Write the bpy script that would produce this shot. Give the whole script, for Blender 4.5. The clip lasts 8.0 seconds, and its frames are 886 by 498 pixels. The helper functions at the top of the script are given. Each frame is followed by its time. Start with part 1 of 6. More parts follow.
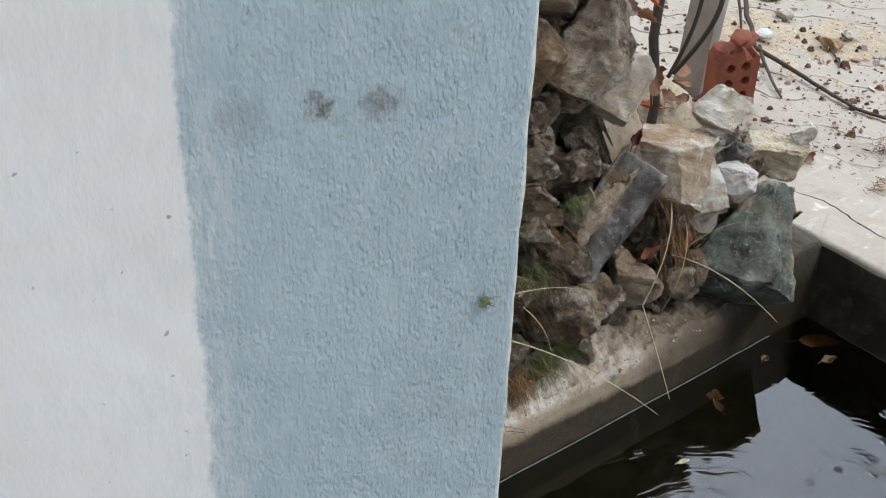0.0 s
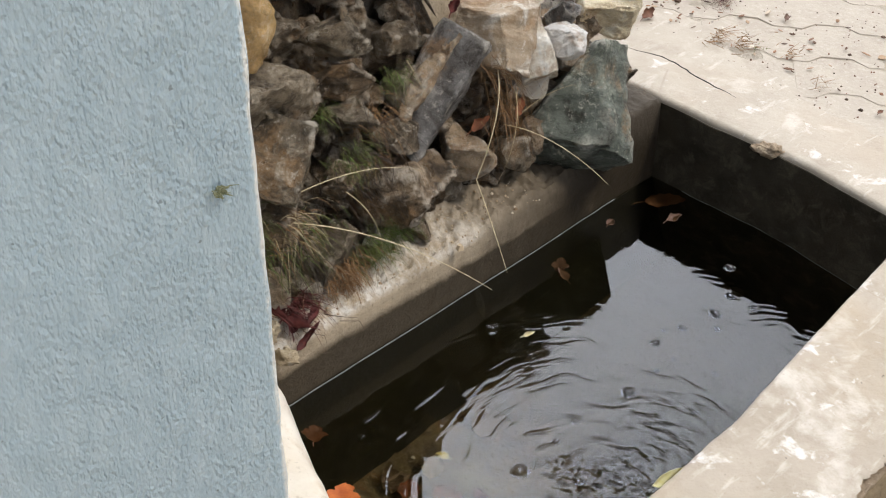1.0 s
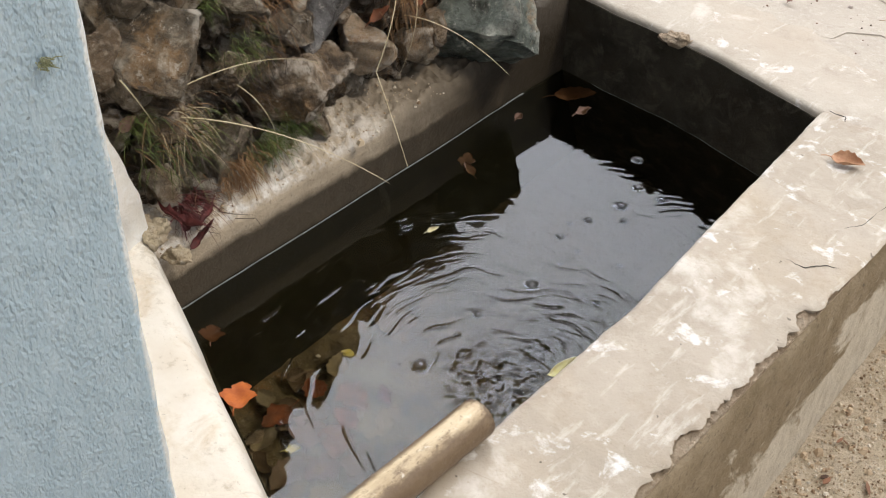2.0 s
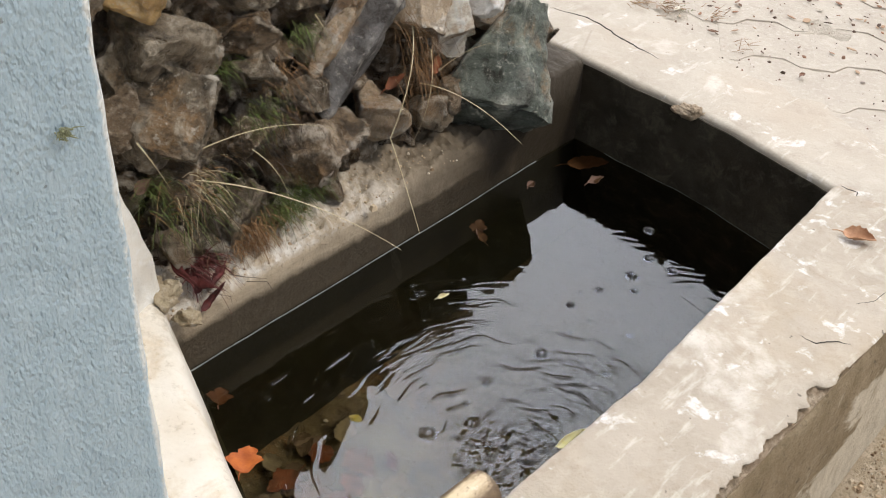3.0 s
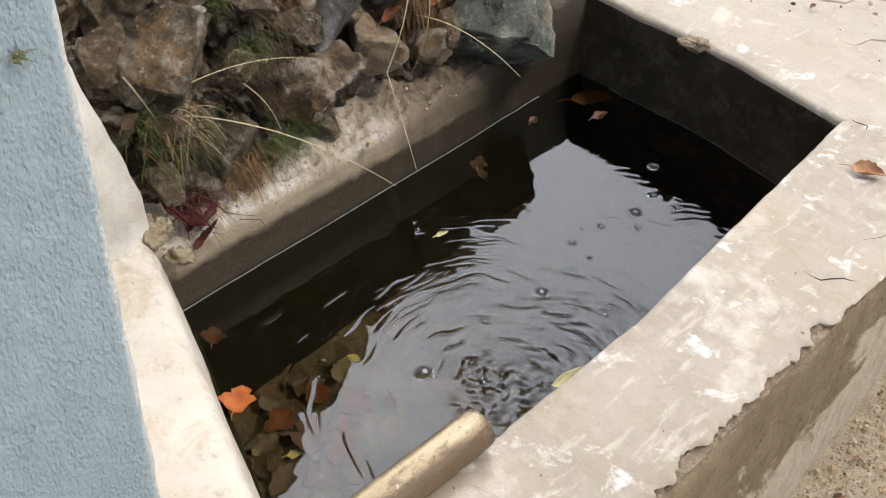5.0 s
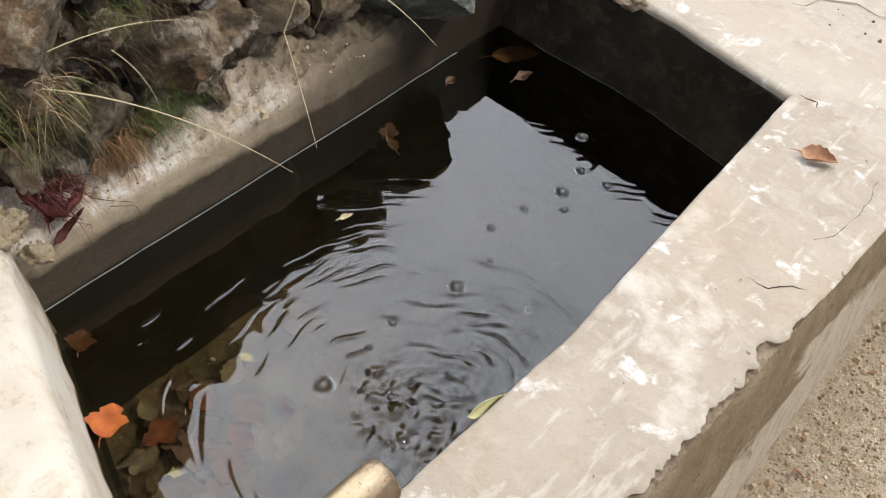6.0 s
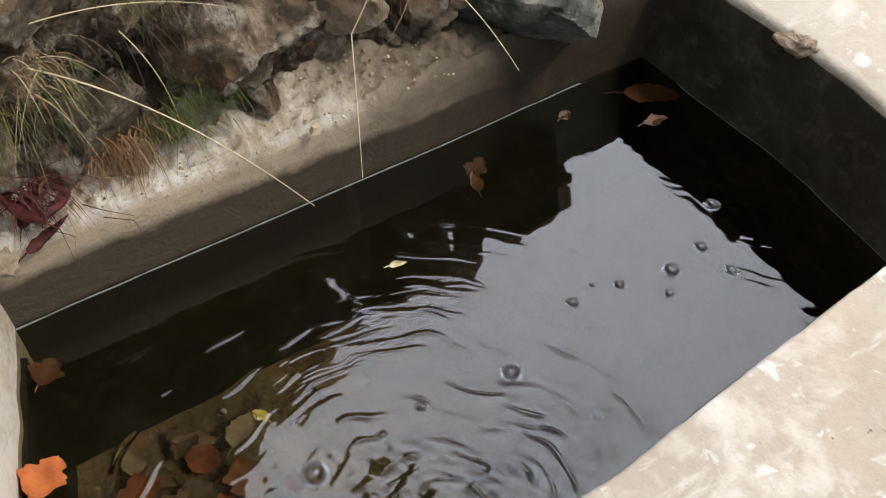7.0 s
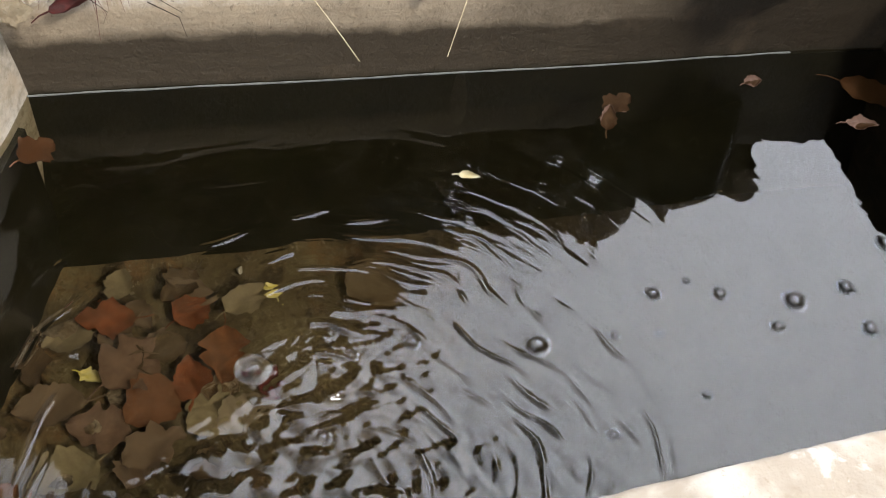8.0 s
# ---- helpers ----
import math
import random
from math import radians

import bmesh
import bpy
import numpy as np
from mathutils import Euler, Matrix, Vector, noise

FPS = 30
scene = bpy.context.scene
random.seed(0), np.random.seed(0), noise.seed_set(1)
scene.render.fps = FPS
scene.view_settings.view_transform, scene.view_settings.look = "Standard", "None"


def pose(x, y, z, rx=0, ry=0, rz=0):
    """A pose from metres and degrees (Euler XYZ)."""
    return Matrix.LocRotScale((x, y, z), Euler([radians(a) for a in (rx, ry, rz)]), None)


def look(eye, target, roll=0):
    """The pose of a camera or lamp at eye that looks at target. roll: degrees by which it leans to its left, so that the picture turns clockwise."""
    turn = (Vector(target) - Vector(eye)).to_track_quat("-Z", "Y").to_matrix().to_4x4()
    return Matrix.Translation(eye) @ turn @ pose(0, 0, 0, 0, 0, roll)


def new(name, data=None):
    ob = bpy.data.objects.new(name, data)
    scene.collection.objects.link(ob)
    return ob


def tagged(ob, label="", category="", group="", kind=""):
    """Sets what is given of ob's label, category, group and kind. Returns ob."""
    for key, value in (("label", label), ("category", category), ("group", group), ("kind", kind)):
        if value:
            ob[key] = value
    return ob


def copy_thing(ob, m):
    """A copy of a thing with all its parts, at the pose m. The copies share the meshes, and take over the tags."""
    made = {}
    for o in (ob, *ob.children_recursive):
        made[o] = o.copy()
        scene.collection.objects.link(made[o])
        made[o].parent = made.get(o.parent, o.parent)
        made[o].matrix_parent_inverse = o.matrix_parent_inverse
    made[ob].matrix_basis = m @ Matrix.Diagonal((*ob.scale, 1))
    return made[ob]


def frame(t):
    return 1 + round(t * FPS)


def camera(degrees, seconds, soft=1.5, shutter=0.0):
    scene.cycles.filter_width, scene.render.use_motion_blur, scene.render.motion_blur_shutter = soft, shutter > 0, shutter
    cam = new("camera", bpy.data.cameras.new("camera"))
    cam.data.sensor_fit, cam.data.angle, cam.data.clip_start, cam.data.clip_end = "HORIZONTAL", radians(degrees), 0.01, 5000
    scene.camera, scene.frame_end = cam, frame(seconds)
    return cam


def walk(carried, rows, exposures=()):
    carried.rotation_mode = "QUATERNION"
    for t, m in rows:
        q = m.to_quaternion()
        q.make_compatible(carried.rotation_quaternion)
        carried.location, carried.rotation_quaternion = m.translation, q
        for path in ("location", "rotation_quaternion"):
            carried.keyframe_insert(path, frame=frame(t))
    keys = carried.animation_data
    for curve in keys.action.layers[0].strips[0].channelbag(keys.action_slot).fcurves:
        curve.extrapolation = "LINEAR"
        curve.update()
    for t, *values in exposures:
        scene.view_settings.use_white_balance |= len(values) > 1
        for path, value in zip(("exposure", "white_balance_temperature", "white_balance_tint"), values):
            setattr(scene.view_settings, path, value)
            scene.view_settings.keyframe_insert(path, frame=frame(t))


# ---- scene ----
cam = camera(41.2, 8.0, soft=1.1)
PATH = [
    (0, (0.267, 0.316, 1.653), (-1.018, 1.431, 0.602), 3.8),
    (0.3, (0.280, 0.368, 1.637), (-0.927, 1.507, 0.522), 2.8),
    (0.5, (0.286, 0.400, 1.627), (-0.881, 1.545, 0.477), 2.8),
    (0.6, (0.286, 0.411, 1.626), (-0.847, 1.562, 0.448), 3.1),
    (1, (0.302, 0.465, 1.606), (-0.783, 1.636, 0.402), 2.5),
    (1.5, (0.339, 0.509, 1.576), (-0.635, 1.672, 0.273), 3.0),
    (1.7, (0.350, 0.522, 1.566), (-0.596, 1.691, 0.249), 3.9),
    (2.8, (0.351, 0.531, 1.558), (-0.628, 1.725, 0.287), 3.7),
    (3, (0.347, 0.531, 1.573), (-0.661, 1.733, 0.334), 4.4),
    (3.5, (0.334, 0.525, 1.587), (-0.713, 1.735, 0.387), 4.6),
    (4, (0.342, 0.523, 1.579), (-0.702, 1.721, 0.362), 4.7),
    (4.5, (0.355, 0.544, 1.557), (-0.608, 1.694, 0.234), 3.8),
    (4.7, (0.355, 0.547, 1.553), (-0.629, 1.701, 0.247), 3.6),
    (5.8, (0.267, 0.729, 1.490), (-0.612, 1.857, 0.093), 6.8),
    (6, (0.189, 0.774, 1.486), (-0.604, 1.935, 0.065), 8.7),
    (6.5, (0.104, 0.935, 1.443), (-0.700, 2.077, 0.011), 9.2),
    (7, (0.124, 1.120, 1.296), (-0.911, 2.059, -0.135), 7.1),
    (7.2, (0.124, 1.183, 1.288), (-0.965, 2.011, -0.169), 6.1),
    (7.4, (0.119, 1.239, 1.253), (-0.953, 2.029, -0.240), 8.7),
    (7.8, (0.073, 1.358, 1.112), (-1.077, 1.973, -0.404), 13.7),
    (8, (0.093, 1.418, 1.107), (-1.059, 1.948, -0.440), 14.1),
]
walk(cam, [(t, look(eye, target, roll)) for t, eye, target, roll in PATH],
     exposures=[(0.0, -0.46, 5950, 8), (0.7, -0.28, 6350, 9), (1.5, -0.22, 6500, 10), (4.0, -0.2, 6500, 10), (7.0, -0.17, 6500, 10), (8.0, 0.12, 6500, 10)])

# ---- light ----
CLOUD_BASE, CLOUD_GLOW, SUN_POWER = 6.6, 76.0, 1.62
SUN_ELEV, SUN_AZ = radians(58), radians(58)   # height, and turn from +y towards +x; behind thin cloud
sun_way = Vector((math.sin(SUN_AZ) * math.cos(SUN_ELEV), math.cos(SUN_AZ) * math.cos(SUN_ELEV), math.sin(SUN_ELEV)))
world = bpy.data.worlds.new("sky")
scene.world = world
world.use_nodes = True
wn, wl = world.node_tree.nodes, world.node_tree.links
sky = wn.new("ShaderNodeTexSky")
sky.sky_type, sky.sun_disc = "NISHITA", False
sky.sun_elevation, sky.sun_rotation = SUN_ELEV, SUN_AZ
sky.air_density, sky.dust_density, sky.ozone_density = 1.0, 6.0, 1.0


def world_math(op, a, b=0.0):
    n = wn.new("ShaderNodeMath")
    n.operation = op
    for socket, v in zip(n.inputs, (a, b)):
        if isinstance(v, float):
            socket.default_value = v
        else:
            wl.new(v, socket)
    return n.outputs[0]


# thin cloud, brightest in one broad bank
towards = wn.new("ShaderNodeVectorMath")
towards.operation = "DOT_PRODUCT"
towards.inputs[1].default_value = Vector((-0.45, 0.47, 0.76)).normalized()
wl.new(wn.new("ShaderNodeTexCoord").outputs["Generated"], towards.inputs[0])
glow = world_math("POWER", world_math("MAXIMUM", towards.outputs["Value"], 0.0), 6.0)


def tinted(level, colour):
    n = wn.new("ShaderNodeMix")
    n.data_type, n.blend_type = "RGBA", "MULTIPLY"
    n.inputs[0].default_value = 1.0
    n.inputs[6].default_value = colour
    wl.new(level, n.inputs[7])
    return n.outputs[2]


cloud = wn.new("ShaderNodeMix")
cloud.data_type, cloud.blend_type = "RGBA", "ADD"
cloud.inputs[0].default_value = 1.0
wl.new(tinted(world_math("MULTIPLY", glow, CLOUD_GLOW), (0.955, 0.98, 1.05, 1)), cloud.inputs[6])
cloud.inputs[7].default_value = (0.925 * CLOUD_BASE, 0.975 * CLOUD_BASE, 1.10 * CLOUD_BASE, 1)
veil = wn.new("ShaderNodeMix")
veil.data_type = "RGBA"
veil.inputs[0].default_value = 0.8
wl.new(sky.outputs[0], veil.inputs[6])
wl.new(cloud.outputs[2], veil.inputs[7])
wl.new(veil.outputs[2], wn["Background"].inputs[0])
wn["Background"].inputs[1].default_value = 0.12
sun_data = bpy.data.lights.new("sun", "SUN")
sun_data.energy, sun_data.angle, sun_data.color = SUN_POWER, radians(9), (1.0, 0.92, 0.80)
sun = new("sun", sun_data)
sun.matrix_world = look(sun_way * 20, (0, 0, 0))


# ---- materials ----
def lin(r, g, b):
    return (r, g, b, 1.0)


class Nodes:
    """Short hand for a node material."""

    def __init__(self, name):
        self.mat = bpy.data.materials.new(name)
        self.mat.use_nodes = True
        self.t = self.mat.node_tree
        self.bsdf = self.t.nodes["Principled BSDF"]
        self.coord = self.t.nodes.new("ShaderNodeTexCoord").outputs["Object"]

    def add(self, kind, **inputs):
        n = self.t.nodes.new(kind)
        for k, v in inputs.items():
            self.set(n.inputs[k.replace("_", " ")], v)
        return n

    def set(self, socket, v):
        if isinstance(v, bpy.types.NodeSocket):
            self.t.links.new(v, socket)
        else:
            socket.default_value = v

    def shift(self):
        """Object coordinates moved by the object's own random number."""
        info = self.add("ShaderNodeObjectInfo")
        m = self.add("ShaderNodeVectorMath")
        m.operation = "MULTIPLY_ADD"
        self.set(m.inputs[0], info.outputs["Random"])
        m.inputs[1].default_value = (31, 17, 47)
        self.set(m.inputs[2], self.coord)
        self.coord = m.outputs[0]
        return info.outputs["Random"]

    def scaled(self, sx, sy, sz):
        m = self.add("ShaderNodeMapping")
        self.set(m.inputs["Vector"], self.coord)
        m.inputs["Scale"].default_value = (sx, sy, sz)
        return m.outputs[0]

    def noise(self, scale, detail=5.0, rough=0.6, vector=None, warp=0.0):
        n = self.add("ShaderNodeTexNoise", Scale=scale, Detail=detail, Roughness=rough, Distortion=warp)
        self.set(n.inputs["Vector"], vector or self.coord)
        return n.outputs["Fac"]

    def cells(self, scale, feature="F1", vector=None):
        n = self.add("ShaderNodeTexVoronoi", Scale=scale)
        n.feature = feature
        self.set(n.inputs["Vector"], vector or self.coord)
        return n.outputs["Distance"]

    def step(self, value, lo, hi, a=0.0, b=1.0):
        n = self.add("ShaderNodeMapRange")
        self.set(n.inputs["Value"], value)
        for k, v in (("From Min", lo), ("From Max", hi), ("To Min", a), ("To Max", b)):
            n.inputs[k].default_value = v
        return n.outputs["Result"]

    def math(self, op, a, b=0.0):
        n = self.add("ShaderNodeMath")
        n.operation = op
        self.set(n.inputs[0], a)
        self.set(n.inputs[1], b)
        return n.outputs[0]

    def mix(self, fac, a, b, kind="MIX"):
        n = self.add("ShaderNodeMix")
        n.data_type, n.blend_type = "RGBA", kind
        self.set(n.inputs[0], fac)
        self.set(n.inputs[6], a)
        self.set(n.inputs[7], b)
        return n.outputs[2]

    def bump(self, height, strength, distance, under=None):
        n = self.add("ShaderNodeBump", Strength=strength, Distance=distance)
        self.set(n.inputs["Height"], height)
        if under:
            self.set(n.inputs["Normal"], under)
        return n.outputs[0]

    def xyz(self):
        n = self.add("ShaderNodeSeparateXYZ")
        self.set(n.inputs[0], self.coord)
        return n.outputs

    def done(self, colour, rough=0.8, normal=None, spec=0.4):
        self.set(self.bsdf.inputs["Base Color"], colour)
        self.set(self.bsdf.inputs["Roughness"], rough)
        self.bsdf.inputs["Specular IOR Level"].default_value = spec
        if normal:
            self.set(self.bsdf.inputs["Normal"], normal)
        return self.mat


def stone_mat(name, a, b, c, vein=None, scale=14.0, moss=0.0, relief=1.0, earthy=0.22, far_shade=False, pit_shade=1.0):
    """Broken rock: hollows darkened and crusted knobs lightened in the colour as relief shading; layers, rust, veins,
    moss.
    """
    k = Nodes(name)
    r = k.add("ShaderNodeObjectInfo").outputs["Random"] if far_shade else k.shift()
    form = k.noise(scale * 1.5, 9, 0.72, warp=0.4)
    layers = k.noise(scale * 0.9, 7, 0.72, k.scaled(0.6, 1.4, 3.6), warp=0.3)
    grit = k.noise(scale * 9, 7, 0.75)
    col = k.mix(k.step(k.noise(scale * 0.6, 4, 0.6), 0.42, 0.58), a, k.mix(0.45, a, b))
    col = k.mix(k.step(layers, 0.52, 0.60, 0, 0.75), col, b)
    rust = k.step(k.noise(scale * 0.7, 6, 0.7, warp=0.4), 0.53, 0.63, 0, 0.6)
    col = k.mix(rust, col, lin(0.40, 0.225, 0.09))
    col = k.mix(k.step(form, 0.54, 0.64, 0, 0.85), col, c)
    if vein:
        v = k.step(k.noise(scale * 1.3, 5, 0.65, k.scaled(1.6, 1.6, 0.35), warp=0.5), 0.58, 0.64)
        v = k.math("MULTIPLY", v, k.step(k.noise(scale * 5, 5, 0.7), 0.38, 0.55))
        col = k.mix(k.math("MULTIPLY", v, 0.9), col, vein)
    # hollows darkened in the colour, as shade to deepen the bump relief
    col = k.mix(k.step(form, 0.40, 0.49, 0.92 * pit_shade, 0), col, k.mix(0.7, b, lin(0.035, 0.026, 0.016)))
    if moss:
        col = k.mix(k.step(k.noise(scale * 1.6, 7, 0.75), 0.66 - 0.14 * moss, 0.72, 0, 0.8), col, lin(0.075, 0.075, 0.025))
    # edges and knobs lightened as painted highlights, along with real wear
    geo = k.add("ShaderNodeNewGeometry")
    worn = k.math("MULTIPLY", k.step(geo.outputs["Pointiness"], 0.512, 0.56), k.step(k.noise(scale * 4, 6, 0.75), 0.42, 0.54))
    crust_highlight = k.mix(0.55, c, lin(0.74, 0.69, 0.60))
    col = k.mix(k.math("MULTIPLY", worn, 0.8), col, crust_highlight)
    col = k.mix(k.step(grit, 0.34, 0.47, 0.7 * pit_shade, 0), col, k.mix(0.5, b, lin(0.04, 0.03, 0.018)))
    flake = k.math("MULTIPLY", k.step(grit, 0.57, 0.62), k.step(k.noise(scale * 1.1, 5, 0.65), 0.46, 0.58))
    col = k.mix(k.math("MULTIPLY", flake, 0.8), col, crust_highlight)
    col = k.mix(k.math("MULTIPLY", r, earthy), col, lin(0.20, 0.14, 0.085))
    if far_shade:                                             # shade at the far end, put into the floor's colour
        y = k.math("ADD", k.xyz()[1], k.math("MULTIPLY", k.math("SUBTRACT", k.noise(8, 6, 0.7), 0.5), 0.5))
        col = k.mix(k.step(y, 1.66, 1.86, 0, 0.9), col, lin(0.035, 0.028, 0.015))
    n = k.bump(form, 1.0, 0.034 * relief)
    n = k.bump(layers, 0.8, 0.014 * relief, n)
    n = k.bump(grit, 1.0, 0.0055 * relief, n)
    return k.done(col, k.step(k.noise(scale * 2, 6, 0.7), 0.38, 0.62, 0.26, 0.80), n)


def concrete_mat(name, a, b, c, dirt, patch=0.0, grain=1.0, rough=0.8, spec=0.4, stain=(0.46, 0.36, 0.24)):
    """Trowelled cement: cloudy tones, splashed lime, ochre stains, dirt specks and hair cracks."""
    k = Nodes(name)
    col = k.mix(k.step(k.noise(5, 6, 0.65), 0.38, 0.64), a, b)
    col = k.mix(k.step(k.noise(23, 7, 0.7, warp=0.6), 0.5, 0.68, 0, 0.75), col, c)
    col = k.mix(k.step(k.noise(3.2, 5, 0.6), 0.48, 0.66, 0, 0.55), col, lin(*stain))
    col = k.mix(k.step(k.noise(9, 8, 0.75), 0.54, 0.74, 0, 0.6), col, dirt)
    if patch:
        broad = k.step(k.noise(6.5, 5, 0.62, warp=0.3), 0.60 - 0.05 * patch, 0.72 - 0.05 * patch, 0, 0.6)
        col = k.mix(broad, col, lin(0.66, 0.62, 0.55))
        p = k.step(k.noise(19, 7, 0.62, warp=0.35), 0.61 - 0.03 * patch, 0.71 - 0.03 * patch, 0, 0.8)
        col = k.mix(k.math("MULTIPLY", p, k.step(k.noise(80, 5, 0.65), 0.32, 0.58, 0.25, 1)), col, lin(0.80, 0.79, 0.76))
        brush = k.noise(40, 4, 0.6, k.scaled(1.2, 0.25, 1))
        col = k.mix(k.step(brush, 0.60, 0.70, 0, 0.35), col, lin(0.66, 0.62, 0.55))
    col = k.mix(k.step(k.noise(160, 4, 0.7), 0.62, 0.72, 0, 0.5), col, dirt)
    col = k.mix(k.step(k.noise(55, 2, 0.5), 0.74, 0.77, 0, 0.7), col, lin(0.06, 0.045, 0.03))
    hair = k.step(k.cells(6, "DISTANCE_TO_EDGE", k.scaled(1, 1, 1)), 0.0, 0.006, 0.4, 0)
    col = k.mix(k.math("MULTIPLY", hair, k.step(k.noise(3), 0.52, 0.6)), col, dirt)
    n = k.bump(k.noise(30, 8, 0.65), 0.4 * grain, 0.007)
    n = k.bump(k.noise(240, 5, 0.7), 0.6 * grain, 0.0013, n)
    return k.done(col, rough, n, spec)


M = {}
M["rim"] = concrete_mat("rim_cement", lin(0.40, 0.345, 0.275), lin(0.335, 0.285, 0.22), lin(0.44, 0.385, 0.31), lin(0.25, 0.185, 0.12), patch=0.8, stain=(0.40, 0.32, 0.22))
M["apron"] = concrete_mat("apron_cement", lin(0.425, 0.375, 0.305), lin(0.37, 0.32, 0.255), lin(0.465, 0.415, 0.345), lin(0.26, 0.21, 0.155), patch=0.1, stain=(0.40, 0.33, 0.25))
M["core"] = concrete_mat("old_mortar", lin(0.30, 0.22, 0.145), lin(0.40, 0.31, 0.21), lin(0.50, 0.41, 0.30), lin(0.12, 0.085, 0.05), grain=3.0)
M["lump"] = concrete_mat("crumbled_mortar", lin(0.50, 0.41, 0.27), lin(0.38, 0.29, 0.18), lin(0.66, 0.60, 0.48), lin(0.20, 0.15, 0.08), patch=0.5, grain=3.0)
M["inside"] = concrete_mat("wet_wall", lin(0.026, 0.022, 0.015), lin(0.062, 0.054, 0.038), lin(0.095, 0.082, 0.058), lin(0.012, 0.011, 0.007), grain=1.6, rough=0.85, spec=0.12, stain=(0.045, 0.032, 0.018))


def ledge_material():
    """Crumbling cement: limy and pale at the near end, brown further on, dark where it is wet; far-end shade put into
    the colour.
    """
    k = Nodes("ledge_cement")
    x, y, z = k.xyz()
    wander = k.math("MULTIPLY", k.math("SUBTRACT", k.noise(7, 5), 0.5), 0.5)
    near = k.step(k.math("ADD", y, wander), 1.62, 1.90, 1, 0)
    dry = k.step(k.math("ADD", y, wander), 1.88, 2.10, 1, 0)
    col = k.mix(k.step(k.noise(18, 6, 0.7), 0.35, 0.65), lin(0.17, 0.13, 0.085), lin(0.25, 0.195, 0.13))
    col = k.mix(k.math("MULTIPLY", near, k.step(k.noise(25, 6, 0.7), 0.3, 0.6, 0.5, 0.95)), col, lin(0.66, 0.53, 0.37))
    col = k.mix(k.math("MULTIPLY", dry, k.step(k.noise(33, 6, 0.7), 0.35, 0.6, 0.25, 0.7)), col, lin(0.50, 0.415, 0.30))
    # far end darkened in the colour, for the shade there
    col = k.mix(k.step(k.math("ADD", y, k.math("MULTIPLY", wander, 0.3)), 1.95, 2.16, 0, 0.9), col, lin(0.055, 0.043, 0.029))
    band = k.noise(14, 6, 0.7, k.scaled(1, 0.35, 5.0))
    col = k.mix(k.math("MULTIPLY", dry, k.step(band, 0.47, 0.6, 0, 0.5)), col, lin(0.38, 0.31, 0.225))
    lime = k.math("MULTIPLY", k.step(k.noise(22, 7, 0.78, warp=0.6), 0.40, 0.52), k.step(k.noise(75, 6, 0.75), 0.38, 0.54, 0.2, 1))
    top = k.step(k.math("ADD", z, k.math("MULTIPLY", k.noise(30, 6, 0.7), 0.02)), 0.280, 0.294)
    col = k.mix(k.math("MULTIPLY", k.math("MULTIPLY", k.math("MULTIPLY", lime, near), top), 0.9), col, lin(0.80, 0.76, 0.69))
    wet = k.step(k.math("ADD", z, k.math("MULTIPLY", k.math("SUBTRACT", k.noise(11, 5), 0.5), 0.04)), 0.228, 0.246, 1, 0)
    # far-end shade is painted through the same mask as the wet band
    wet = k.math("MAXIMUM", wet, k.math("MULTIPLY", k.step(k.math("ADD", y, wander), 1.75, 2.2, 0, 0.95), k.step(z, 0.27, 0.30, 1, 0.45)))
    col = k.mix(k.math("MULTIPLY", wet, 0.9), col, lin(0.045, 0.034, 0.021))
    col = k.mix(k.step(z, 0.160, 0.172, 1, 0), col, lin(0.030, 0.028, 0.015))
    col = k.mix(k.step(k.noise(12, 8, 0.75), 0.56, 0.70, 0, 0.6), col, lin(0.13, 0.095, 0.06))
    col = k.mix(k.step(k.noise(130, 4, 0.7), 0.60, 0.68, 0, 0.5), col, lin(0.10, 0.075, 0.05))
    n = k.bump(k.noise(40, 8, 0.7), 0.8, 0.008)
    n = k.bump(k.noise(200, 5, 0.7), 0.6, 0.0015, n)
    return k.done(col, k.step(wet, 0, 1, 0.85, 0.5), n)


M["ledge"] = ledge_material()


def face_material():
    """Outside of the basin: brown stained cement with stones in it, pale lime splashed over its foot."""
    k = Nodes("outer_cement")
    x, y, z = k.xyz()
    col = k.mix(k.step(k.noise(9, 7, 0.7), 0.38, 0.62), lin(0.20, 0.15, 0.085), lin(0.30, 0.235, 0.15))
    col = k.mix(k.step(k.noise(60, 6, 0.75), 0.56, 0.66, 0, 0.7), col, lin(0.10, 0.072, 0.043))
    high = k.math("SUBTRACT", z, k.math("MAXIMUM", k.math("MULTIPLY", k.math("SUBTRACT", y, 1.87), 0.2), -0.08))
    splash = k.math("MULTIPLY", k.math("SUBTRACT", k.noise(7, 7, 0.66, k.scaled(1, 0.7, 1.3), warp=0.9), 0.5), 0.62)
    lime = k.step(k.math("ADD", high, splash), 0.14, 0.185, 1, 0)
    col = k.mix(k.math("MULTIPLY", lime, k.step(k.noise(26, 6, 0.7, k.scaled(1, 1, 0.5)), 0.3, 0.55, 0.5, 0.95)), col, lin(0.60, 0.535, 0.42))
    col = k.mix(k.step(k.noise(120, 4, 0.7), 0.6, 0.7, 0, 0.5), col, lin(0.09, 0.07, 0.05))
    n = k.bump(k.noise(45, 8, 0.7), 0.9, 0.008)
    n = k.bump(k.noise(150, 5, 0.7), 0.6, 0.002, n)
    return k.done(col, 0.85, n)


M["face"] = face_material()


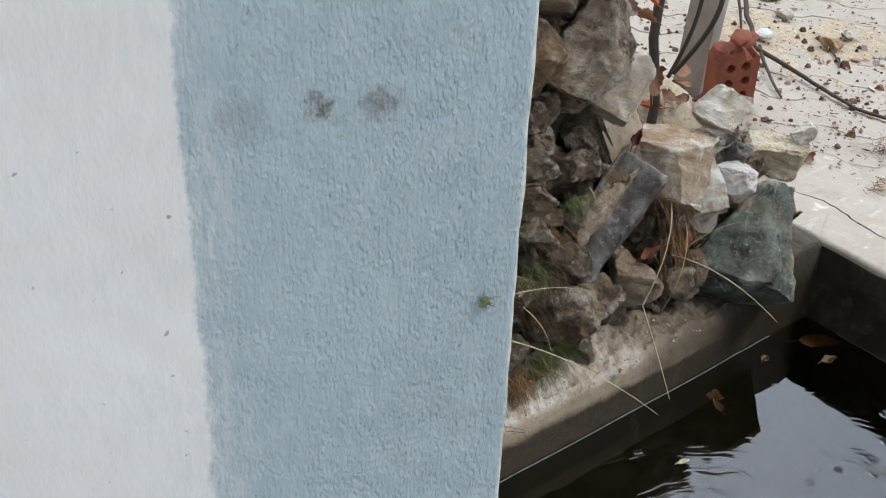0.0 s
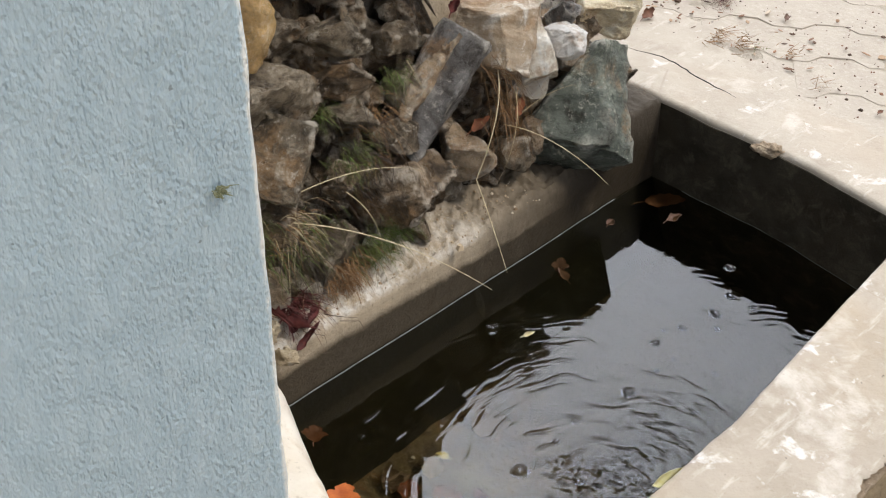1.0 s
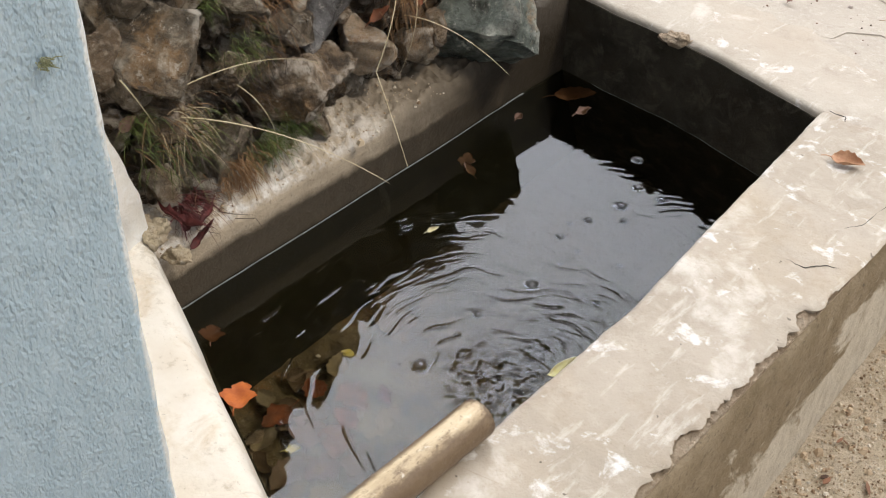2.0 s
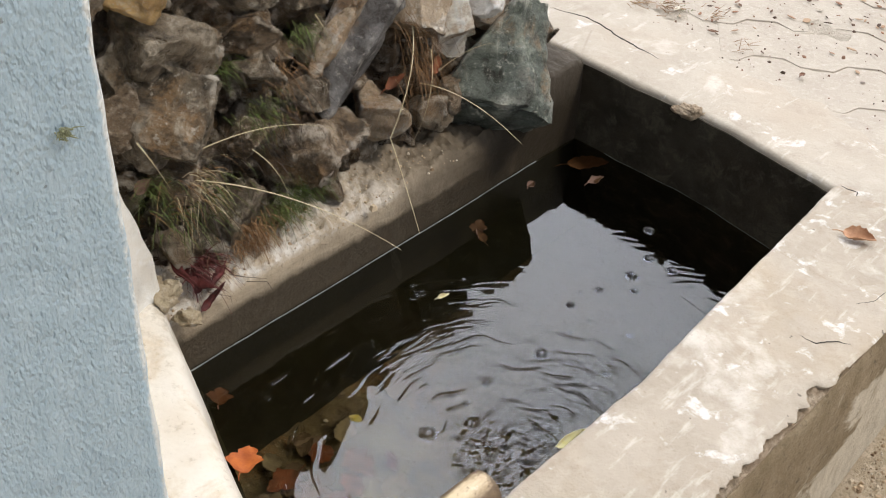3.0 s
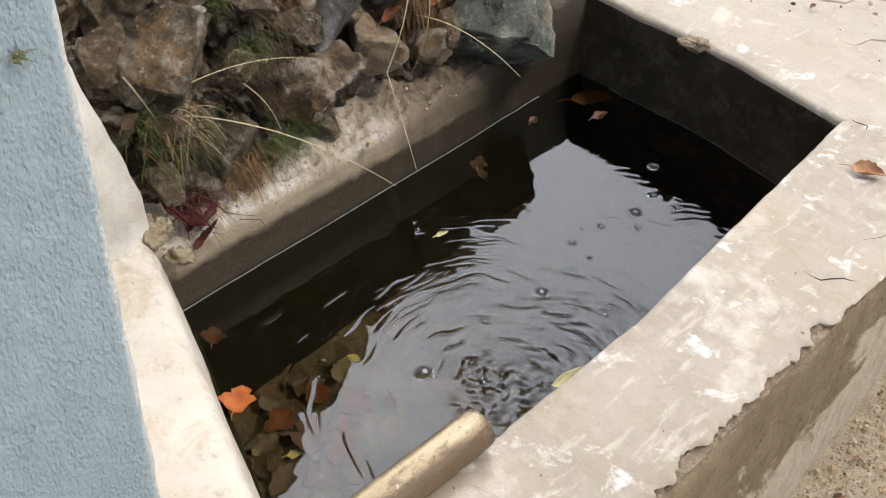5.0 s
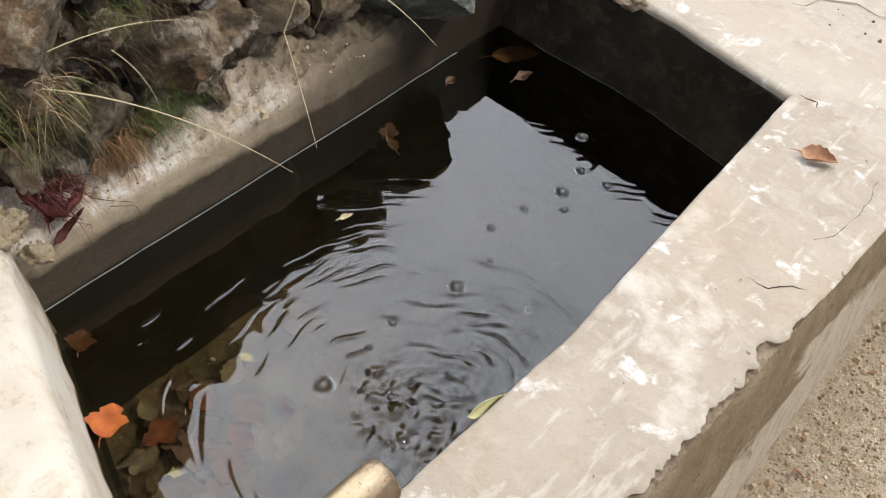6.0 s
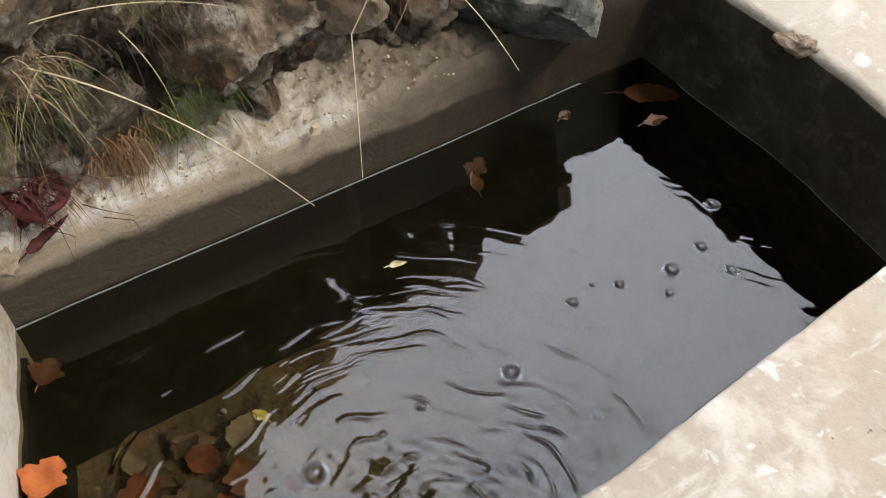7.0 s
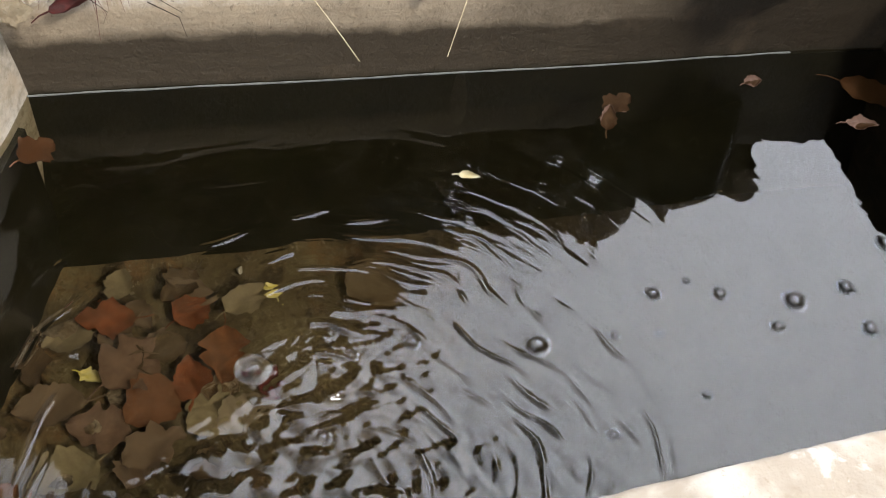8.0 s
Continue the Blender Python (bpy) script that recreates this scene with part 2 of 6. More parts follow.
def near_material():
    """White-washed rim with yellow stains and bare patches near the stones."""
    k = Nodes("whitewash")
    x, y, z = k.xyz()
    col = k.mix(k.step(k.noise(7, 5, 0.6), 0.4, 0.7), lin(0.66, 0.61, 0.52), lin(0.56, 0.48, 0.37))
    col = k.mix(k.step(k.noise(11, 7, 0.72, warp=0.5), 0.50, 0.66, 0, 0.7), col, lin(0.50, 0.39, 0.25))
    col = k.mix(k.step(k.noise(28, 7, 0.75), 0.57, 0.67, 0, 0.6), col, lin(0.36, 0.30, 0.21))
    back = k.step(k.math("ADD", x, k.math("MULTIPLY", k.noise(14), 0.2)), -0.78, -0.62, 1, 0)
    bare = k.math("MULTIPLY", k.step(k.noise(32, 7, 0.72), 0.46, 0.6), back)
    col = k.mix(k.math("MULTIPLY", bare, 0.85), col, lin(0.30, 0.25, 0.17))
    col = k.mix(k.step(k.noise(150, 3), 0.66, 0.74, 0, 0.5), col, lin(0.2, 0.17, 0.12))
    crack = k.step(k.cells(4.2, "DISTANCE_TO_EDGE"), 0.0, 0.008, 0.55, 0)
    col = k.mix(k.math("MULTIPLY", crack, k.step(k.noise(4), 0.5, 0.6)), col, lin(0.33, 0.29, 0.22))
    n = k.bump(k.noise(36, 8, 0.7), 0.5, 0.006)
    n = k.bump(k.noise(200, 4, 0.7), 0.3, 0.001, n)
    return k.done(col, 0.75, n)


M["white"] = near_material()
M["plaster"] = concrete_mat("old_plaster", lin(0.84, 0.82, 0.76), lin(0.76, 0.72, 0.63), lin(0.86, 0.85, 0.81), lin(0.46, 0.38, 0.26), patch=0.8)


def blue_material():
    """Rough plaster, pale where bare, blue masonry paint up to a brushed edge, with two smudges."""
    k = Nodes("painted_plaster")
    x, y, z = k.xyz()                                   # y along the wall, z up
    wob = k.math("MULTIPLY", k.math("SUBTRACT", k.noise(9, 6, 0.7, k.scaled(1, 1, 0.6)), 0.5), 0.05)
    fine = k.math("MULTIPLY", k.math("SUBTRACT", k.noise(140, 4, 0.7, k.scaled(1, 0.5, 1)), 0.5), 0.010)
    yy = k.math("ADD", k.math("ADD", y, wob), k.math("ADD", fine, k.math("MULTIPLY", k.math("SUBTRACT", z, 1.05), 0.03)))
    paint = k.step(yy, 0.684, 0.690)
    thin = k.math("MULTIPLY", k.step(yy, 0.694, 0.735, 1, 0), k.step(k.noise(5, 3, 0.5, k.scaled(1, 1, 1.4)), 0.42, 0.58))
    thin = k.math("MULTIPLY", thin, k.step(k.noise(60, 5, 0.7, k.scaled(1, 2, 0.5)), 0.4, 0.6))
    pale = k.mix(k.step(k.noise(4, 5), 0.35, 0.65), lin(0.78, 0.83, 0.87), lin(0.73, 0.765, 0.79))
    tone = k.step(k.noise(6, 5, 0.6), 0.3, 0.7)
    blue = k.mix(tone, lin(0.355, 0.465, 0.54), lin(0.385, 0.50, 0.575))
    blue = k.mix(k.step(k.noise(55, 4, 0.6, k.scaled(1, 1, 0.35)), 0.42, 0.7, 0, 0.3), blue, lin(0.56, 0.66, 0.72))
    col = k.mix(paint, pale, blue)
    col = k.mix(k.math("MULTIPLY", thin, 0.55), col, lin(0.66, 0.72, 0.76))
    for sy, sz, r, amount in ((0.785, 1.276, 0.014, 0.95), (0.836, 1.270, 0.018, 0.75), (0.725, 1.274, 0.026, 0.25)):
        spot = k.add("ShaderNodeVectorMath")
        spot.operation = "DISTANCE"
        k.set(spot.inputs[0], k.coord)
        spot.inputs[1].default_value = (0, sy, sz)
        near = k.math("ADD", spot.outputs["Value"], k.math("MULTIPLY", k.math("SUBTRACT", k.noise(70, 6, 0.75), 0.5), 0.055))
        col = k.mix(k.step(near, r * 0.2, r, amount, 0), col, lin(0.12, 0.125, 0.125))
    col = k.mix(k.step(k.noise(95, 2, 0.5), 0.72, 0.77, 0, 0.6), col, lin(0.14, 0.15, 0.15))
    corner_y = k.math("ADD", y, k.math("MULTIPLY", k.math("SUBTRACT", z, 1.0), 0.022))
    corner_y = k.math("ADD", corner_y, k.math("MULTIPLY", k.math("SUBTRACT", k.noise(60, 5, 0.7), 0.5), 0.010))
    worn = k.math("MULTIPLY", k.step(corner_y, 0.972, 0.976), k.step(k.noise(30, 5, 0.7), 0.36, 0.5))
    col = k.mix(k.math("MULTIPLY", worn, 0.85), col, lin(0.72, 0.72, 0.68))
    coat = k.step(paint, 0, 1, 0.3, 1.0)
    n = k.bump(k.noise(26, 3, 0.5, k.scaled(1, 1, 0.7)), 0.3, 0.004)
    where = k.math("MULTIPLY", k.step(k.noise(22, 4, 0.6), 0.36, 0.60, 0.6, 1.0), k.step(y, 0.60, 0.92, 0.6, 1.25))
    grain = k.noise(290, 1.5, 0.5, k.scaled(1, 1, 0.5))
    n = k.bump(grain, k.math("MULTIPLY", coat, where), 0.0034, n)
    n = k.bump(k.noise(420, 3, 0.6), k.math("MULTIPLY", coat, 0.5), 0.0005, n)
    ridge = k.math("MULTIPLY", k.noise(170, 3, 0.5, k.scaled(1, 1, 0.16)), k.step(y, 0.72, 0.92))
    n = k.bump(ridge, 0.6, 0.0020, n)
    return k.done(col, 0.45, n, 0.4)


M["blue"] = blue_material()


def ground_material():
    k = Nodes("gritty_ground")
    col = k.mix(k.step(k.noise(3.5, 6, 0.65), 0.35, 0.65), lin(0.50, 0.395, 0.265), lin(0.58, 0.475, 0.335))
    col = k.mix(k.step(k.noise(40, 7, 0.75), 0.45, 0.62), col, lin(0.68, 0.57, 0.42))
    col = k.mix(k.step(k.noise(14, 7, 0.75), 0.55, 0.70, 0, 0.6), col, lin(0.20, 0.155, 0.11))
    col = k.mix(k.step(k.noise(110, 5, 0.75), 0.56, 0.64, 0, 0.7), col, lin(0.17, 0.13, 0.09))
    x, y, z = k.xyz()
    smear = k.math("MULTIPLY", k.step(k.math("ADD", y, k.math("MULTIPLY", k.noise(6, 5), 0.3)), 2.55, 2.70), k.step(k.math("ADD", x, k.math("MULTIPLY", k.noise(5, 5), 0.5)), -1.15, -0.95))
    col = k.mix(k.math("MULTIPLY", smear, 0.85), col, k.mix(k.step(k.noise(30, 7, 0.7), 0.4, 0.6), lin(0.49, 0.435, 0.36), lin(0.41, 0.36, 0.29)))
    n = k.bump(k.noise(60, 9, 0.8), 1.0, 0.009)
    n = k.bump(k.noise(260, 5, 0.75), 0.8, 0.003, n)
    return k.done(col, 0.95, n)


M["ground"] = ground_material()


def paver_material():
    k = Nodes("paver")
    r = k.shift()
    col = k.mix(k.step(k.noise(9, 6, 0.65), 0.35, 0.65), lin(0.43, 0.38, 0.31), lin(0.37, 0.32, 0.26))
    col = k.mix(k.math("MULTIPLY", r, 0.25), col, lin(0.44, 0.39, 0.32))
    col = k.mix(k.step(k.noise(70, 6, 0.7), 0.52, 0.7, 0, 0.6), col, lin(0.52, 0.47, 0.40))
    col = k.mix(k.step(k.noise(26, 7, 0.75), 0.58, 0.72, 0, 0.55), col, lin(0.24, 0.195, 0.15))
    n = k.bump(k.noise(60, 8, 0.7), 0.8, 0.004)
    n = k.bump(k.noise(300, 4, 0.7), 0.5, 0.001, n)
    return k.done(col, 0.9, n)


M["paver"] = paver_material()
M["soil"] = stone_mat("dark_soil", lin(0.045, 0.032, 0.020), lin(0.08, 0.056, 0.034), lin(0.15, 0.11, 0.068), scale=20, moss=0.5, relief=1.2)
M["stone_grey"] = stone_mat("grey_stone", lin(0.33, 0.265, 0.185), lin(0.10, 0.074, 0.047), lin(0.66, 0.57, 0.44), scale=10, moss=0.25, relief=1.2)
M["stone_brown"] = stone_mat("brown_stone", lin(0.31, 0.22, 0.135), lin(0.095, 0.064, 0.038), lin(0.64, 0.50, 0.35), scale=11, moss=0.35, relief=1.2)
M["stone_pale"] = stone_mat("pale_stone", lin(0.86, 0.80, 0.68), lin(0.66, 0.52, 0.36), lin(0.90, 0.87, 0.80), vein=lin(0.84, 0.82, 0.76), scale=12, relief=0.8, earthy=0.05, pit_shade=0.2)
M["stone_tan"] = stone_mat("tan_stone", lin(0.76, 0.60, 0.41), lin(0.46, 0.28, 0.15), lin(0.86, 0.79, 0.67), vein=lin(0.80, 0.73, 0.62), scale=14, relief=1.2, earthy=0.1, pit_shade=0.5)
M["stone_cream"] = stone_mat("cream_stone", lin(0.82, 0.71, 0.49), lin(0.58, 0.44, 0.26), lin(0.88, 0.83, 0.70), scale=12, relief=1.0, earthy=0.0, pit_shade=0.35)
M["stone_ochre"] = stone_mat("ochre_stone", lin(0.80, 0.54, 0.24), lin(0.60, 0.38, 0.16), lin(0.84, 0.66, 0.42), scale=14, earthy=0.05, pit_shade=0.5)
M["stone_buff"] = stone_mat("buff_stone", lin(0.56, 0.45, 0.32), lin(0.36, 0.25, 0.15), lin(0.88, 0.83, 0.74), vein=lin(0.82, 0.77, 0.68), scale=10, relief=0.8, earthy=0.05, pit_shade=0.35)
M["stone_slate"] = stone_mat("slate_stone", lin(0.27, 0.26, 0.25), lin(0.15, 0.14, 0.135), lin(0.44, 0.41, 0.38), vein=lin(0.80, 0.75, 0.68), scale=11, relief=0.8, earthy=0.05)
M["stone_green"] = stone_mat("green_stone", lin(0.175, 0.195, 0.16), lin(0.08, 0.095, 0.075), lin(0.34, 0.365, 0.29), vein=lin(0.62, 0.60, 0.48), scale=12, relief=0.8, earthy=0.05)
M["stone_white"] = stone_mat("quartz_stone", lin(0.82, 0.81, 0.78), lin(0.72, 0.69, 0.64), lin(0.88, 0.87, 0.85), scale=12, relief=0.5, earthy=0.0, pit_shade=0.08)
M["floor"] = stone_mat("silty_floor", lin(0.25, 0.21, 0.12), lin(0.15, 0.12, 0.066), lin(0.34, 0.29, 0.175), scale=11, moss=0.15, relief=0.8, far_shade=True)
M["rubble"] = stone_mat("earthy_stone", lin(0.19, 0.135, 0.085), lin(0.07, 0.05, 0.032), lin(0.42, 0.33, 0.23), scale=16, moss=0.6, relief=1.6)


def plain_mat(name, a, b, scale=30.0, rough=0.7, relief=0.4, random_to=None):
    k = Nodes(name)
    r = k.shift()
    col = k.mix(k.step(k.noise(scale, 6, 0.65), 0.35, 0.65), a, b)
    if random_to:
        col = k.mix(r, col, random_to)
    n = k.bump(k.noise(scale * 5, 6, 0.7), relief, 0.002)
    return k.done(col, rough, n)


M["algae"] = plain_mat("algae_wall", lin(0.022, 0.022, 0.011), lin(0.012, 0.0125, 0.0065), 14, 0.6, 0.9)
M["leaf_orange"] = plain_mat("orange_leaf", lin(0.46, 0.125, 0.022), lin(0.30, 0.07, 0.015), 50)
M["leaf_brown"] = plain_mat("brown_leaf", lin(0.17, 0.075, 0.04), lin(0.10, 0.045, 0.025), 50, random_to=lin(0.24, 0.12, 0.06))
M["leaf_rust"] = plain_mat("rust_leaf", lin(0.16, 0.095, 0.065), lin(0.09, 0.05, 0.035), 60, random_to=lin(0.14, 0.08, 0.055))
M["leaf_tan"] = plain_mat("tan_leaf", lin(0.48, 0.27, 0.15), lin(0.33, 0.17, 0.09), 60)
M["leaf_red"] = plain_mat("dark_red_leaf", lin(0.15, 0.030, 0.026), lin(0.06, 0.018, 0.016), 60)
M["leaf_sodden"] = plain_mat("sodden_leaf", lin(0.095, 0.062, 0.036), lin(0.05, 0.033, 0.02), 50, random_to=lin(0.13, 0.10, 0.062))
M["leaf_drowned"] = plain_mat("drowned_leaf", lin(0.26, 0.085, 0.035), lin(0.12, 0.05, 0.025), 45)
M["leaf_amber"] = plain_mat("amber_leaf", lin(0.24, 0.10, 0.045), lin(0.13, 0.065, 0.035), 50)
M["leaf_silt"] = plain_mat("silted_leaf", lin(0.30, 0.26, 0.17), lin(0.22, 0.185, 0.12), 60, random_to=lin(0.24, 0.20, 0.15))
M["leaf_dusky"] = plain_mat("dusky_leaf", lin(0.20, 0.13, 0.10), lin(0.13, 0.085, 0.065), 50, random_to=lin(0.16, 0.12, 0.085))
M["leaf_pale"] = plain_mat("pale_leaf", lin(0.66, 0.62, 0.44), lin(0.54, 0.46, 0.24), 60)
M["leaf_yellow"] = plain_mat("yellow_leaf", lin(0.74, 0.66, 0.08), lin(0.82, 0.79, 0.58), 25)
M["straw"] = plain_mat("straw", lin(0.66, 0.57, 0.38), lin(0.54, 0.44, 0.26), 80)
M["grass"] = plain_mat("grass_blade", lin(0.085, 0.145, 0.025), lin(0.15, 0.15, 0.045), 60)
M["dry_grass"] = plain_mat("dry_grass", lin(0.34, 0.20, 0.09), lin(0.19, 0.10, 0.045), 60)
M["moss"] = plain_mat("moss", lin(0.20, 0.22, 0.11), lin(0.30, 0.31, 0.19), 60, 0.95, 1.0)
M["twig"] = plain_mat("twig_bark", lin(0.09, 0.065, 0.05), lin(0.05, 0.036, 0.028), 60, 0.85, 0.8)
M["clay"] = plain_mat("fired_clay", lin(0.28, 0.088, 0.048), lin(0.20, 0.062, 0.035), 25, 0.85, 0.6)
M["dark_clay"] = plain_mat("shaded_clay", lin(0.05, 0.022, 0.015), lin(0.03, 0.014, 0.01), 25)
M["post"] = plain_mat("weathered_post", lin(0.36, 0.35, 0.32), lin(0.27, 0.25, 0.22), 12, 0.85, 0.8)
M["hose"] = plain_mat("dark_rubber", lin(0.03, 0.026, 0.024), lin(0.05, 0.042, 0.036), 30, 0.6)
M["line"] = plain_mat("glint_white", lin(0.26, 0.28, 0.26), lin(0.16, 0.17, 0.16), 60)
M["void"] = plain_mat("dark_gap", lin(0.012, 0.010, 0.008), lin(0.02, 0.016, 0.012), 30)


def pipe_material():
    k = Nodes("stained_pipe")
    col = k.mix(k.step(k.noise(11, 5, 0.65, k.scaled(2, 0.6, 2)), 0.40, 0.6), lin(0.56, 0.45, 0.29), lin(0.36, 0.265, 0.15))
    col = k.mix(k.step(k.noise(26, 7, 0.75, k.scaled(1.5, 0.6, 1.5)), 0.50, 0.62, 0, 0.8), col, lin(0.14, 0.09, 0.048))
    col = k.mix(k.step(k.noise(60, 6, 0.7), 0.60, 0.68, 0, 0.7), col, lin(0.66, 0.60, 0.48))
    col = k.mix(k.step(k.noise(180, 3), 0.62, 0.7, 0, 0.6), col, lin(0.08, 0.055, 0.03))
    x, y, z = k.xyz()
    # sides darkened in the colour, shade and stain together, below a lighter top
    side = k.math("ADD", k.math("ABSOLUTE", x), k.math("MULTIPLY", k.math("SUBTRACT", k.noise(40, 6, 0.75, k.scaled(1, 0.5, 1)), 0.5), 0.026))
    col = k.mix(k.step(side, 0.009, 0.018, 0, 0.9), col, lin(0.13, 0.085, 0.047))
    lip = k.math("ADD", y, k.math("MULTIPLY", k.math("SUBTRACT", k.noise(50, 5, 0.7), 0.5), 0.03))
    col = k.mix(k.step(lip, -0.012, -0.004, 0, 0.75), col, lin(0.11, 0.07, 0.04))
    n = k.bump(k.noise(70, 6, 0.7), 0.6, 0.003)
    return k.done(col, 0.5, n)


M["pipe"] = pipe_material()


def water_material(name, tint):
    k = Nodes(name)
    k.bsdf.inputs["Transmission Weight"].default_value = 1.0
    k.bsdf.inputs["IOR"].default_value = 1.42
    return k.done(tint, 0.0, None, 0.5)


M["water"] = water_material("water", lin(0.28, 0.235, 0.135))
M["film"] = water_material("bubble_film", lin(0.9, 0.9, 0.9))


# ---- building helpers ----
def mesh_of(name, bm, material, smooth=None):
    """A mesh from a bmesh; smooth: the angle in degrees up to which edges are shaded round."""
    me = bpy.data.meshes.new(name)
    bmesh.ops.recalc_face_normals(bm, faces=bm.faces)
    if smooth is not None:
        for f in bm.faces:
            f.smooth = True
        for e in bm.edges:
            if len(e.link_faces) == 2 and e.calc_face_angle(0) > radians(smooth):
                e.smooth = False
    bm.to_mesh(me)
    bm.free()
    me.materials.append(material)
    return me


def part(name, bm, material, parent=None, label="", smooth=None, m=None):
    ob = new(name, mesh_of(name, bm, material, smooth))
    if parent:
        ob.parent = parent
    if m is not None:
        ob.matrix_basis = m
    return tagged(ob, label)


def holder(name, m, label, category, group="", kind=""):
    ob = new(name)
    ob.empty_display_size = 0.05
    ob.matrix_basis = m
    return tagged(ob, label, category, group, kind)


def fuzz(p, size, seed=0.0):
    """Smooth noise, about -1 to 1, with features of that size in metres."""
    return noise.noise(Vector(p) / size + Vector((seed, seed * 1.7, seed * 0.3)))


def slab(bm, xs, ys, top, bottom):
    """A solid with a top sheet over the grid xs * ys; top(x, y) and bottom(x, y) give points."""
    a = [[bm.verts.new(top(x, y)) for y in ys] for x in xs]
    b = [[bm.verts.new(bottom(x, y)) for y in ys] for x in xs]
    nx, ny = len(xs) - 1, len(ys) - 1
    for i in range(nx):
        for j in range(ny):
            bm.faces.new((a[i][j], a[i + 1][j], a[i + 1][j + 1], a[i][j + 1]))
            bm.faces.new((b[i][j], b[i][j + 1], b[i + 1][j + 1], b[i + 1][j]))
    for i in range(nx):
        for j, flip in ((0, False), (ny, True)):
            q = (a[i][j], b[i][j], b[i + 1][j], a[i + 1][j])
            bm.faces.new(q[::-1] if flip else q)
    for j in range(ny):
        for i, flip in ((0, True), (nx, False)):
            q = (a[i][j], b[i][j], b[i][j + 1], a[i][j + 1])
            bm.faces.new(q[::-1] if flip else q)


def steps(a, b, n):
    return [a + (b - a) * i / n for i in range(n + 1)]


def tube(bm, points, radii, sides=8, cap=True):
    """A round strand through points."""
    rings = []
    for i, p in enumerate(points):
        p = Vector(p)
        way = (Vector(points[min(i + 1, len(points) - 1)]) - Vector(points[max(i - 1, 0)])).normalized()
        u = way.orthogonal().normalized() if i == 0 else (u - way * u.dot(way)).normalized()
        v = way.cross(u)
        r = radii[i] if hasattr(radii, "__len__") else radii
        rings.append([bm.verts.new(p + r * (math.cos(k) * u + math.sin(k) * v)) for k in steps(0, 2 * math.pi, sides)[:-1]])
    for s, t in zip(rings, rings[1:]):
        for k in range(sides):
            bm.faces.new((s[k], s[(k + 1) % sides], t[(k + 1) % sides], t[k]))
    if cap:
        bm.faces.new(rings[0][::-1])
        bm.faces.new(rings[-1])


def arc(a, b, rise, n=10, side=(0, 0, 0)):
    """Points from a to b, bowed up by rise in the middle, and sideways."""
    a, b = Vector(a), Vector(b)
    return [a.lerp(b, k) + Vector((0, 0, 4 * rise * k * (1 - k))) + Vector(side) * 4 * k * (1 - k) for k in steps(0, 1, n)]


# ---- levels and plan ----
RIM, WATER, FLOOR = 0.36, 0.165, -0.18
X_IN, X_OUT = -0.238, -0.020             # right wall, inside and outside
Y_FAR = 2.408                            # inside of the far wall
X_BACK = -0.868                          # inside of the back wall at the water
NEAR_A, NEAR_B = Vector((-0.80, 1.3165)), Vector((-0.30, 1.1085))   # near wall at the water
NEAR_WAY = (NEAR_B - NEAR_A).normalized()
NEAR_OUT = Vector((NEAR_WAY.y, -NEAR_WAY.x))


def smoothstep(a, b, v):
    k = min(1, max(0, (v - a) / (b - a)))
    return k * k * (3 - 2 * k)


def ground_level(x, y):
    front = min(0.34, max(-0.08, 0.2 * (y - 1.87)))
    back = 0.3508 + 0.0040 * fuzz((x, y, 5), 0.11) + 0.0012 * fuzz((x, y, 6), 0.04) if y > 2.45 else 0.345
    mound = 0.85 * smoothstep(-1.02, -1.25, x) * smoothstep(2.35, 1.75, y) * smoothstep(0.5, 0.9, y)
    mound = max(mound, 0.22 * math.exp(-((x + 1.38) ** 2 + (y - 2.38) ** 2) / 0.028))
    k = smoothstep(0.12, -0.05, x)
    if y < 2.45:
        low = front
        z = low if x > -0.5 else back * smoothstep(-0.9, -1.0, x) + low * (1 - smoothstep(-0.9, -1.0, x))
    else:
        z = front * (1 - k) + back * k
    far = smoothstep(6, 40, math.hypot(x, y))
    return z + mound + (0.001 if y > 2.45 and -1.45 < x < 0 else 0.004) * fuzz((x, y, 0), 0.12) + (0 if y > 2.45 and -1.45 < x < 0 else 0.01) * fuzz((x, y, 3), 0.6) + 0.2 * far * fuzz((x, y, 7), 9)


def build_ground():
    def axis(lo, hi, step, inner):
        mid = [lo + step * i for i in range(int(round((hi - lo) / step)) + 1)]
        outer = [0.3, 0.8, 1.8, 4, 9, 20, 45, 100, 250, 800]
        return sorted(set([lo - d for d in outer] + [round(v, 4) for v in mid] + inner + [hi + d for d in outer]))

    xs = axis(-2.4, 1.2, 0.03, [-1.06, -0.06])
    ys = axis(-0.3, 4.2, 0.03, [0.93, 2.44])
    bm = bmesh.new()
    v = {}
    for i, x in enumerate(xs):
        for j, y in enumerate(ys):
            v[i, j] = bm.verts.new((x, y, ground_level(x, y)))
    for i in range(len(xs) - 1):
        for j in range(len(ys) - 1):
            cx, cy = (xs[i] + xs[i + 1]) / 2, (ys[j] + ys[j + 1]) / 2
            if -1.06 < cx < -0.06 and 0.93 < cy < 2.44:
                continue
            bm.faces.new((v[i, j], v[i + 1, j], v[i + 1, j + 1], v[i, j + 1]))
    ob = part("ground", bm, M["ground"], smooth=60)
    tagged(ob, "gritty earth and worn cement ground sloping beside the basin", "ground", kind="structure")


build_ground()

# ---- basin ----
basin = holder("water_basin", pose(-0.45, 1.75, 0), "old cement water basin filled with dark water", "basin")
INV = basin.matrix_basis.inverted()


def basin_part(name, bm, material, label="", smooth=40):
    ob = part(name, bm, material, basin, label, smooth, INV)
    return ob


